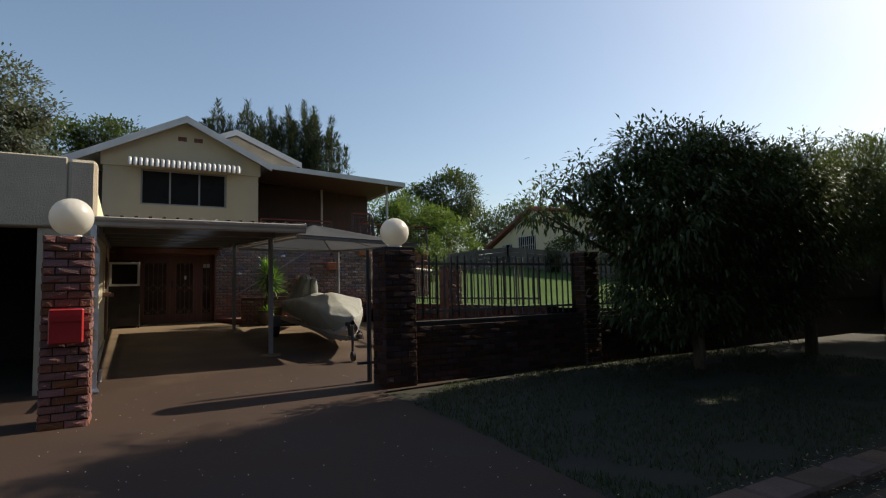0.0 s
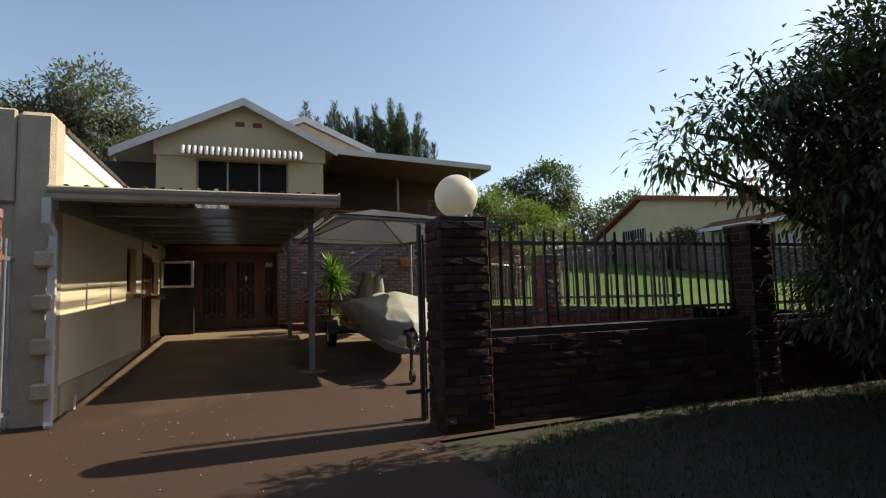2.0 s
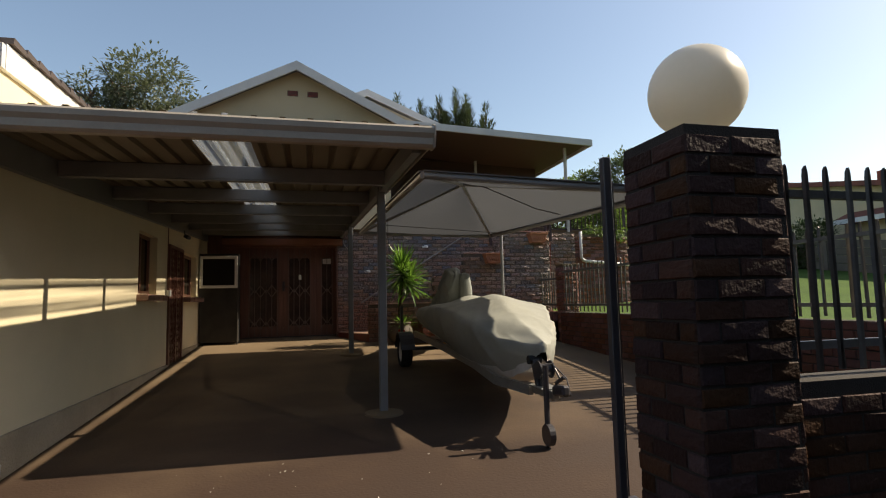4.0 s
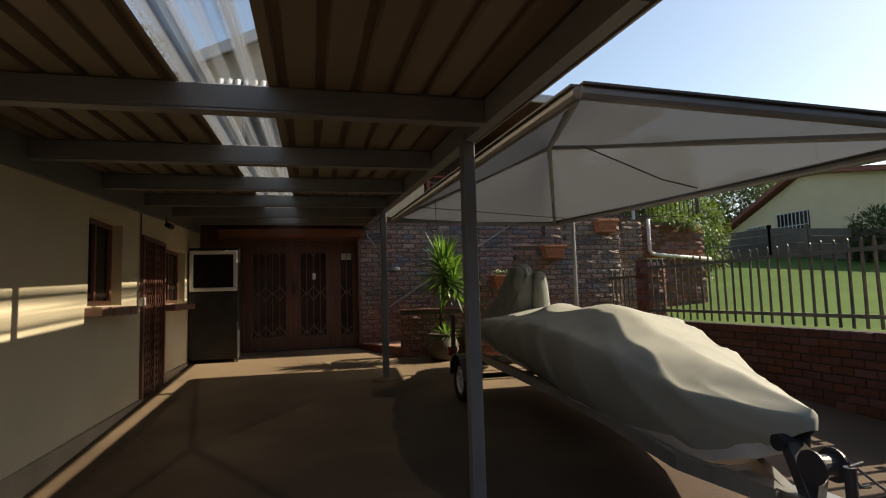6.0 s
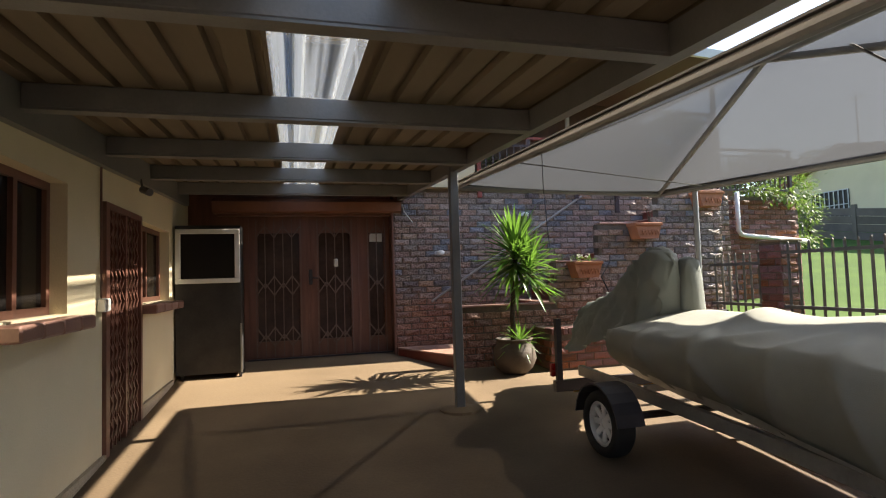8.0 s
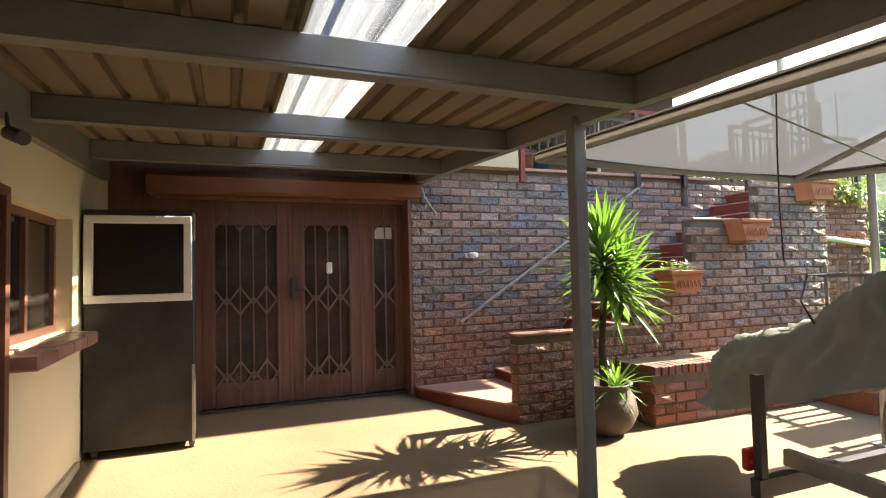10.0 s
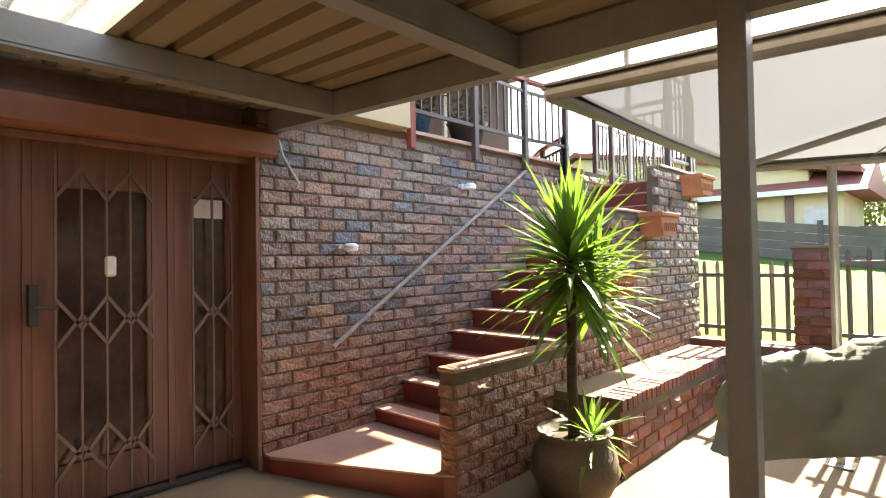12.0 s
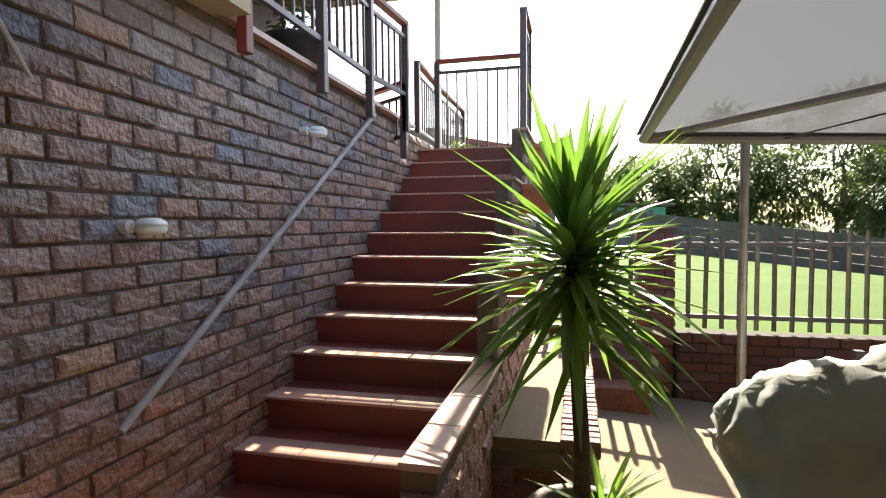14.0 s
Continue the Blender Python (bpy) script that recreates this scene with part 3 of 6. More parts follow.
sw = thing("switch_box", (0.03, 14.8, 1.1), "small white weatherproof switch box on the plaster wall", "switch")
part("body", box(B(), 0.0, 14.74, 1.06, 0.06, 14.87, 1.16, 0.008), WHITE, sw)
part("conduit", rod(B(), (0.012, 14.8, 1.16), (0.012, 14.8, 2.4), 0.008), BROWN, sw)

# ---- door wall at the back of the carport ----
bm = wall_with_holes(B(), "y", 18.42, 18.64, 0.0, 2.87, -0.2, 2.6, [(0.74, 2.87, -0.2, 2.24)])
tagged(part("wall_back", bm, BROWN), "dark brown wall round the entrance doors", "wall", kind="structure")
tagged(part("wall_inside", box(B(), -0.2, 21.0, -0.3, 4.2, 21.2, 2.6), DARK_IN), "dark inner wall of the entrance hall", "wall", kind="structure")
tagged(part("ceiling_hall", box(B(), -0.2, 18.64, 2.45, 4.2, 21.0, 2.6), DARK_IN), "dark ceiling of the entrance hall", "ceiling", kind="structure")
bm = box(B(), -0.4, 18.64, -0.3, -0.2, 21.2, 2.6)
box(bm, 4.2, 18.64, -0.3, 4.4, 21.2, 2.6)
tagged(part("wall_hall_side", bm, DARK_IN), "dark side walls of the entrance hall", "wall", kind="structure")
fz = floor_z(18.4)


def leaf(x0, x1, num, label, glass=True):
    d = thing("door_%d" % num, ((x0 + x1) / 2, 18.42, fz), label, "door", kind="structure")
    z0, z1 = fz + 0.02, 2.22
    s = 0.12
    bm = B()
    box(bm, x0, 18.40, z0, x0 + s, 18.45, z1, 0.004), box(bm, x1 - s, 18.40, z0, x1, 18.45, z1, 0.004)
    box(bm, x0 + s, 18.402, z0, x1 - s, 18.448, z0 + 0.24, 0.004), box(bm, x0 + s, 18.402, z1 - 0.26, x1 - s, 18.448, z1, 0.004)
    part("door_frame", bm, BROWN, d)
    part("pane", box(B(), x0 + s, 18.425, z0 + 0.24, x1 - s, 18.431, z1 - 0.26), GLASS_D, d)
    # grille of upright bars with bands of zigzag bars
    bm = B()
    a, b = x0 + 0.10, x1 - 0.10
    n = max(2, round((b - a) / 0.115))
    st = (b - a) / n
    for k in range(n + 1):
        bar(bm, (a + k * st, 18.36, z0 + 0.02), (a + k * st, 18.36, z1 - 0.06), 0.016, 0.012)
    part("grille_bar", bm, GRILLE, d)
    bm = B()
    for zc in (1.98, 1.15, 0.42):
        for k in range(n):
            h = 0.085
            p, q = (zc + h, zc - h) if k % 2 else (zc - h, zc + h)
            bar(bm, (a + k * st, 18.35, p), (a + (k + 1) * st, 18.35, q), 0.014, 0.018)
            if abs(zc - 1.98) > 0.1:
                bar(bm, (a + k * st, 18.35, 2 * zc - p + (0.1 if k % 2 else 0.1)), (a + (k + 1) * st, 18.35, 2 * zc - q + 0.1), 0.014, 0.018)
    part("zigzag_bar", bm, GRILLE, d)
    return d


d1 = leaf(0.80, 1.62, 2, "brown glazed entrance door behind a steel grille, closed")
d2 = leaf(1.66, 2.36, 3, "brown glazed entrance door with a handle, behind a steel grille")
d3 = leaf(2.40, 2.86, 4, "narrow brown glazed side light behind a steel grille")
bm = box(B(), 1.63, 18.30, 1.20, 1.68, 18.36, 1.42, 0.006)
rod(bm, (1.66, 18.28, 1.30), (1.76, 18.28, 1.29), 0.009)
part("door_handle", bm, STEEL_D, d2, "dark metal lock and lever handle")
bm = B()
for a, b in ((0.74, 0.80), (1.62, 1.66), (2.36, 2.40)):
    box(bm, a, 18.395, fz, b, 18.46, 2.24)
box(bm, 0.74, 18.398, 2.2, 2.87, 18.455, 2.26)
part("jamb", bm, BROWN, d1)
bm = B()
for k in range(9):
    x = 0.85 + k * 0.24
    rod(bm, (x, 18.3, fz + 0.005), (x, 18.3, fz + 0.03), 0.012, 6)
bar(bm, (0.78, 18.3, fz + 0.02), (2.86, 18.3, fz + 0.02), 0.03, 0.02)
part("floor_track", bm, STEEL_D, d1)
sl = thing("roller_shutter", (1.6, 18.3, 2.24), "brown roller shutter box over the entrance", "shutter")
bm = prism(B(), [(18.12, 2.25), (18.10, 2.38), (18.2, 2.44), (18.42, 2.44), (18.42, 2.23), (18.16, 2.23)], "x", 0.35, 2.98)
part("shutter_box", bm, SHUTTER, sl)
part("bottom_bar", box(B(), 0.4, 18.25, 2.19, 2.86, 18.3, 2.229, 0.004), BROWN, sl)
# painted white in place of the daylight that shows through here
part("light_pane", box(B(), 2.535, 18.415, 1.82, 2.725, 18.422, 1.945), WHITE, d3, "small white patch standing for daylight through the side light")
kn = thing("hanging_tag", (2.02, 18.34, 1.45), "small white tag hanging on the door grille", "tag")
part("tag", box(B(), 1.99, 18.31, 1.45, 2.05, 18.335, 1.57, 0.012), WHITE, kn)

# black board on castors with a white framed window
fb = floor_z(17.4)
bc = thing("board", (0.4, 17.45, fb), "black board cabinet on castors beside the entrance doors", "cabinet")
part("body", box(B(), 0.02, 17.42, fb + 0.06, 0.78, 17.75, 1.98, 0.006), BLACK, bc)
part("edge_strip", box(B(), 0.765, 17.405, fb + 0.06, 0.785, 17.42, 0.75), GALV, bc, "bright metal edge strip")
for x in (0.09, 0.76):
    for y in (17.46, 17.7):
        bm = rod(B(), (x - 0.015, y, fb + 0.035), (x + 0.015, y, fb + 0.035), 0.035, 12)
        box(bm, x - 0.022, y - 0.03, fb + 0.03, x + 0.022, y + 0.03, fb + 0.07)
        part("castor", bm, STEEL_D, bc)
wf = thing("framed_window", (0.39, 17.4, 1.27), "white framed glass panel fixed to a black board", "window")
bm = B()
box(bm, 0.03, 17.36, 1.26, 0.77, 17.415, 1.32, 0.008), box(bm, 0.03, 17.36, 1.87, 0.77, 17.415, 1.93, 0.008)
box(bm, 0.03, 17.362, 1.32, 0.09, 17.413, 1.87, 0.006), box(bm, 0.71, 17.362, 1.32, 0.77, 17.413, 1.87, 0.006)
part("window_frame", bm, WHITE, wf)
part("pane", box(B(), 0.09, 17.392, 1.32, 0.71, 17.4, 1.87), GLASS, wf)

# ---- brick wall by the stairs ----
wb = tagged(part("wall_brick", box(B(), 2.87, 18.18, -0.1, 8.95, 18.42, 2.60), MORTAR), "dark klinker brick wall beside the red stairs", "wall", kind="structure")
courses(wb, (2.87, 18.18, 0), (1, 0), (0, -1), 6.08, fz - 0.02, 2.60, DARKB, "dark", 300, order=lambda c: c.x + 0.3 * abs(c.z - 1.4))
tagged(part("trim", box(B(), 2.838, 18.165, fz - 0.02, 2.868, 18.395, 2.24, 0.004), BROWN), "brown door jamb against the brick wall", "trim", kind="structure")
tagged(part("trim", box(B(), 4.1, 18.12, 2.60, 7.2, 18.45, 2.63), NOSE), "thin tile edge on top of the brick wall", "trim", kind="structure")

# stairs
SX, SZ, TR, RI = 3.85, 0.35, 0.302, 0.1725
st = thing("stairs", (5.2, 17.6, 0.1), "red painted stairs with worn tile nosings up to the balcony", "stairs")
bm = B()
part("landing", prism(B(), [(2.88, 18.17), (2.88, 18.08), (3.40, 17.0), (3.447, 16.94), (3.447, 17.075), (3.85, 17.075), (3.85, 18.17)], "z", fz - 0.15, 0.22), RED_STEP, st, "red landing slab")
part("landing_tile", prism(B(), [(2.885, 18.165), (2.885, 18.085), (3.403, 17.01), (3.446, 16.955), (3.446, 17.078), (3.845, 17.078), (3.845, 18.165)], "z", 0.22, 0.236), NOSE, st, "worn tan landing tiles")
for i in range(13):
    x, z = SX + TR * i, SZ + RI * i
    x1 = x + TR + 0.02 if i < 12 else 7.75
    part("step", box(B(), x, 17.08, z - RI - 0.25 if i else 0.0, x1, 18.18, z - 0.016), RED_STEP, st)
    bm = B()
    ys = [17.08, 17.45, 17.82, 18.175]
    for a, b in zip(ys, ys[1:]):
        box(bm, x - 0.018, a + 0.002, z - 0.016, x + 0.16, b - 0.002, z, 0.003)
    part("nosing", bm, NOSE, st, "pale worn tile nosing")
    part("tread", box(B(), x + 0.162, 17.08, z - 0.016, x1, 18.178, z - 0.003), RED_STEP, st)
part("mass", prism(B(), [(4.15, -0.1), (7.75, -0.1), (7.75, 2.0), (7.2, 2.0)], "y", 17.1, 18.17), RED_STEP, st)

# stair side wall with ledges
sw_ = B()
prism(sw_, [(3.45, 0.0), (3.45, 0.84), (4.85, 0.84), (4.85, 1.40), (5.55, 1.40), (5.55, 1.92), (6.55, 1.92), (6.55, 2.42), (7.65, 2.42), (7.65, 0.0)], "y", 16.95, 17.07)
ws = tagged(part("wall_stair", sw_, MORTAR), "stepped brick wall along the open side of the stairs", "wall", kind="structure")


def stair_keep(u, z):
    x = 3.45 + u
    top = 0.84 if x < 4.85 else 1.40 if x < 5.55 else 1.92 if x < 6.55 else 2.42
    return z < top - 0.03


courses(ws, (3.45, 16.95, 0), (1, 0), (0, -1), 4.2, 0.05, 2.44, DARKB, "dark", 300, keep=stair_keep, order=lambda c: c.x)
courses(ws, (3.45, 17.07, 0), (0, -1), (-1, 0), 0.12, 0.05, 0.84, DARKB, "dark", 30)
courses(ws, (7.65, 16.95, 0), (0, 1), (1, 0), 0.12, 0.05, 2.42, DARKB, "dark", 0)
for x0, x1, z in ((3.43, 4.85, 0.84), (4.87, 5.56, 1.40), (5.57, 6.56, 1.92), (6.57, 7.67, 2.42)):
    bm = B()
    n = max(1, round((x1 - x0) / 0.33))
    for k in range(n):
        a = x0 + (x1 - x0) * k / n
        box(bm, a + 0.002, 16.93, z, a + (x1 - x0) / n - 0.002, 17.075, z + 0.025, 0.004)
    tagged(part("trim", bm, CAP), "reddish tile capping on the stair wall", "trim", kind="structure")

# planter in front of the stair wall
wp = tagged(part("wall_planter", box(B(), 4.50, 16.42, -0.05, 7.2, 16.945, 0.49), MORTAR), "low brick planter wall with a sealed top", "planter", kind="structure")
courses(wp, (4.50, 16.42, 0), (1, 0), (0, -1), 2.7, 0.05, 0.47, REDB, "red", 90)
courses(wp, (4.50, 16.94, 0), (0, -1), (-1, 0), 0.52, 0.05, 0.47, REDB, "red", 20)
PLANTER_TOP = wp
tagged(part("trim", box(B(), 4.52, 16.6, 0.49, 7.2, 16.935, 0.545), CONCRETE), "cement screed on the planter", "trim", kind="structure")

# handrail
hr = thing("handrail", (3.4, 18.1, 0.9), "grey round handrail fixed to the brick wall", "handrail")
rb, rt = Vector((3.40, 18.10, 0.89)), Vector((5.98, 18.10, 2.50))
part("rail", rod(B(), rb, rt, 0.017, 12), GUIDE, hr)
for f in (0.03, 0.5, 0.97):
    p = rb.lerp(rt, f)
    bm = tube(B(), [p, p + Vector((0, 0.03, -0.05)), p + Vector((0, 0.08, -0.05))], 0.008)
    part("bracket", bm, STEEL_D, hr)


def bulkhead(x, z, twist):
    w = thing("wall_lamp", (x, 18.16, z), "small round white bulkhead lamp on the brick wall", "lamp", "lamps on the stair wall")
    part("base", rod(B(), (x - 0.05, 18.18, z), (x - 0.05, 18.13, z), 0.026, 12), WHITE_W, w)
    bm = lathe(B(), x + 0.005, 18.09, [(0.015, z - 0.034), (0.05, z - 0.026), (0.058, z - 0.008), (0.05, z - 0.004), (0.058, z + 0.004), (0.056, z + 0.014), (0.036, z + 0.03), (0.008, z + 0.033)], 20)
    part("shade", bm, WHITE, w, smooth=True)
    part("arm", bar(B(), (x - 0.05, 18.13, z), (x, 18.09, z), 0.02, 0.02), WHITE_W, w)


bulkhead(3.56, 1.62, 0)
bulkhead(4.96, 2.20, 0)


def hanging_pot(x, z, label, plant):
    p = thing("planter_box", (x, 16.74, z - 0.2), label, "planter", "terracotta planters on the stair wall")
    bm = B()
    prism(bm, [(x - 0.15, z - 0.20), (x + 0.15, z - 0.20), (x + 0.205, z - 0.02), (x + 0.21, z), (x - 0.21, z), (x - 0.205, z - 0.02)], "y", 16.72, 16.93)
    part("box", bm, TERRA, p)
    bm = box(B(), x - 0.22, 16.70, z - 0.02, x + 0.22, 16.72, z + 0.02, 0.006)
    box(bm, x - 0.22, 16.72, z - 0.02, x - 0.205, 16.93, z + 0.02), box(bm, x + 0.205, 16.72, z - 0.02, x + 0.22, 16.93, z + 0.02)
    for k in range(6):
        bar(bm, (x - 0.14 + 0.05 * k, 16.718, z - 0.15), (x - 0.11 + 0.05 * k, 16.71, z - 0.08), 0.012, 0.012)
        bar(bm, (x - 0.11 + 0.05 * k, 16.71, z - 0.08), (x - 0.09 + 0.05 * k, 16.718, z - 0.15), 0.012, 0.012)
    part("rim", bm, TERRA, p)
    part("soil", box(B(), x - 0.19, 16.73, z - 0.03, x + 0.19, 16.92, z + 0.004), SOIL, p)
    rnd = random.Random(int(x * 100))
    v, f = [], []
    if plant == "flowers":
        for k in range(46):
            c = Vector((x + rnd.uniform(-0.2, 0.12), rnd.uniform(16.7, 16.9), z + rnd.uniform(0.0, 0.09)))
            add_leaf(v, f, c, Vector((rnd.uniform(-1, 1), rnd.uniform(-1, 1), rnd.uniform(0, 0.6))).normalized(), rnd.uniform(0.04, 0.09), 0.025)
        raw("foliage", v, f, LEAF_B, p)
        v, f = [], []
        for k in range(16):
            c = Vector((x + rnd.uniform(-0.22, 0.0), rnd.uniform(16.68, 16.88), z + rnd.uniform(0.06, 0.12)))
            for j in range(5):
                a = j * 1.2566
                add_leaf(v, f, c, Vector((math.cos(a), math.sin(a) * 0.6, 0.3)).normalized(), 0.028, 0.018)
        raw("flower", v, f, PETAL, p, "small white flowers")["kind"] = "stuff"
    elif plant == "twig":
        bm = B()
        for k in range(5):
            tube(bm, [(x + rnd.uniform(-0.05, 0.05), 16.72, z), (x + rnd.uniform(-0.04, 0.04), 16.72, z + 0.1), (x + rnd.uniform(-0.05, 0.05), 16.7, z + rnd.uniform(0.15, 0.24))], 0.005, 5)
        part("twig", bm, BARK, p)
    return p


def add_leaf(v, f, base, way, length, width, droop=0.0, up=Vector((0, 0, 1))):
    """A bent leaf of two halves, four faces."""
    side = way.cross(up)
    if side.length < 0.05:
        side = Vector((1, 0, 0))
    side.normalize()
    mid = base + way * length * 0.5 + Vector((0, 0, -droop * 0.25))
    tip = base + way * length + Vector((0, 0, -droop))
    n = len(v)
    fold = side.cross(way) * width * 0.12
    v += [tuple(base), tuple(mid - side * width / 2 + fold), tuple(mid), tuple(mid + side * width / 2 + fold), tuple(tip)]
    f += [(n, n + 1, n + 2), (n, n + 2, n + 3), (n + 1, n + 4, n + 2), (n + 2, n + 4, n + 3)]


hanging_pot(5.25, 1.38, "terracotta planter box with white flowers on the stair wall", "flowers")
hanging_pot(6.22, 1.90, "terracotta planter box with a dry twig on the stair wall", "twig")
hanging_pot(7.30, 2.36, "empty terracotta planter box high on the stair wall", "none")

# ---- carport ----
FRONT, EDGE = 9.05, 3.035


def beam_z(y):
    return 1.98 + 0.047 * (y - 9.1)


def roof_z(y):
    return beam_z(y) + 0.145


def ibr(x0, x1, lift=0.0):
    """A ribbed roof sheet from x0 to x1, falling from the back wall to the gutter."""
    pitch, xs = 0.186, []
    k = math.floor(x0 / pitch) - 1
    while k * pitch < x1 + pitch:
        for dx, z in ((0.0, 0.0), (0.124, 0.0), (0.136, 0.036), (0.172, 0.036), (0.184, 0.0)):
            if x0 + 0.001 < k * pitch + dx < x1 - 0.001:
                xs.append((k * pitch + dx, z))
        k += 1

    def rib(x):
        s = (x / pitch - math.floor(x / pitch)) * pitch
        return np.interp(s, [0, 0.124, 0.136, 0.172, 0.184, pitch], [0, 0, 0.036, 0.036, 0, 0])
    xs = [(x0, rib(x0))] + xs + [(x1, rib(x1))]
    v, f = [], []
    for z2 in (0.0, 0.0012):
        for x, z in xs:
            v.append((x, FRONT - 0.03, roof_z(FRONT) + z + z2 + lift))
            v.append((x, 18.16, roof_z(18.16) + z + z2 + lift))
    n = len(xs)
    for i in range(n - 1):
        a, b = 2 * i, 2 * (i + 1)
        f.append((a, a + 1, b + 1, b))
        f.append((2 * n + a, 2 * n + b, 2 * n + b + 1, 2 * n + a + 1))
        f.append((a, b, 2 * n + b, 2 * n + a))
    return v, f


cp = thing("carport", (1.5, 14, 2.2), "grey steel carport with tan ribbed roof sheets and a clear strip", "carport")
for x0, x1, up in ((-0.02, 0.67, 0), (0.62, 1.32, 0.002), (1.75, 2.46, 0), (2.41, EDGE - 0.02, 0.002)):
    v, f = ibr(x0, x1, up)
    raw("roof_sheet", v, f, SHEET, cp)
v, f = ibr(1.29, 1.78, 0.005)
raw("clear_sheet", v, f, CLEAR, cp, "translucent fibreglass roof strip")
for y in (10.63, 12.03, 13.42, 14.76, 16.1, 17.42):
    z = beam_z(y)
    bm = box(B(), 0.06, y - 0.03, z + 0.012, 2.93, y + 0.03, z + 0.142, 0.006)
    box(bm, 0.06, y - 0.03, z, 2.93, y + 0.055, z + 0.011)
    part("cross_beam", bm, STEEL, cp)
SL = 0.0375
for name, x0, x1 in (("side_beam", 2.93, 3.0), ("wall_beam", 0.003, 0.06)):
    low = 0.085 if name == "wall_beam" else 0.0
    bm = prism(B(), [(9.15, beam_z(9.15) - low), (9.15, roof_z(9.15) - 0.004), (18.16, roof_z(18.16) - 0.004), (18.16, beam_z(18.16) - low)], "x", x0, x1)
    part(name, bm, STEEL, cp)
bm = prism(B(), [(FRONT, 1.99), (FRONT, 2.15), (18.16, roof_z(18.16) + 0.05), (18.16, roof_z(18.16) - 0.11)], "x", EDGE, EDGE + 0.012)
part("side_flashing", bm, GUTTER, cp)
bm = prism(B(), [(FRONT, 2.152), (FRONT, 2.164), (18.16, roof_z(18.16) + 0.058), (18.16, roof_z(18.16) + 0.046)], "x", EDGE - 0.09, EDGE + 0.012)
part("top_flashing", bm, GUTTER, cp)
prof = [(0.0, 1.98), (0.0, 2.12), (-0.01, 2.125), (-0.105, 2.125), (-0.115, 2.11), (-0.11, 2.075), (-0.085, 2.045), (-0.08, 2.0), (-0.055, 1.98)]
bm = prism(B(), [(FRONT + u, z) for u, z in prof], "x", 0.0, EDGE + 0.02)
part("gutter", bm, GUTTER, cp, "painted box gutter along the front edge")
bm = prism(B(), [(FRONT + 0.03, 1.98), (FRONT + 0.03, 2.16), (FRONT - 0.05, 2.16), (FRONT - 0.12, 2.13), (FRONT - 0.12, 2.06), (FRONT - 0.08, 1.98)], "x", EDGE + 0.022, EDGE + 0.034)
part("gutter_end", bm, GUTTER, cp)
for y, xx in ((11.08, 2.955), (15.25, 2.945)):
    z = floor_z(y)
    post = part("post", box(B(), xx - 0.042, y - 0.042, z, xx + 0.042, y + 0.042, beam_z(y) + 0.05, 0.006), STEEL, cp)
    part("foot", lathe(B(), xx, y, [(0.22, z - 0.03), (0.2, z + 0.012), (0.06, z + 0.03)], 14), CONCRETE, post, "rough concrete footing")
bm = rod(B(), (2.955, 10.78, beam_z(10.8) + 0.08), (2.955, 10.72, beam_z(10.8) + 0.08), 0.03, 12)
part("bolt", bm, STEEL_D, cp)
cam_l = thing("spotlight", (0.1, 16.0, 2.2), "small dark spotlight under the carport beam", "lamp")
bm = rod(B(), (0.08, 15.7, 2.14), (0.16, 15.62, 2.1), 0.035, 12)
rod(bm, (0.08, 15.7, 2.14), (0.06, 15.72, 2.24), 0.01)
part("lamp_body", bm, STEEL_D, cam_l)
dp = thing("downpipe", (0.0, 9.15, -0.4), "white square downpipe at the corner of the annex", "pipe")
bm = box(B(), -0.045, 8.96, 1.72, 0.035, 9.02, 2.0, 0.006)
bar(bm, (-0.005, 8.99, 1.74), (0.035, 9.08, 1.62), 0.08, 0.06, bevel=0.005)
part("upper_pipe", bm, WHITE_W, dp)
bm = box(B(), 0.0, 9.055, -0.37, 0.075, 9.115, 1.65, 0.006)
part("lower_pipe", bm, WHITE_W, dp)
bm = bar(B(), (0.037, 9.085, -0.36), (0.07, 8.98, -0.39), 0.08, 0.07)
part("shoe", bm, WHITE_W, dp)
for z in (1.45, 0.95, 0.4, -0.1):
    part("strap", box(B(), -0.006, 9.05, z, 0.081, 9.12, z + 0.03), WHITE_W, dp)
tp = thing("garden_tap", (0.1, 9.75, -0.3), "white plastic tap pipe low on the wall", "tap")
bm = tube(B(), [(0.03, 9.78, -0.34), (0.09, 9.78, -0.33), (0.10, 9.78, -0.18), (0.10, 9.74, -0.16)], 0.022, 8)
part("pipe", bm, WHITE_W, tp)

# loose cables
cb = thing("cable", (3.05, 18.1, 2.2), "loose pale cable hanging from the carport corner", "cable")
part("wire", tube(B(), [(3.0, 18.14, 2.36), (3.02, 18.12, 2.25), (3.09, 18.13, 2.16), (3.16, 18.15, 2.08)], 0.008, 6), ROPE, cb)
cb = thing("cable", (3.3, 15.6, 1.5), "thin black cable hanging from the shade net", "cable")
part("wire", tube(B(), [(3.5, 14.4, 2.34), (3.51, 14.42, 2.0), (3.545, 14.45, 1.7), (3.57, 14.46, 1.45)], 0.004, 5), STEEL_D, cb)

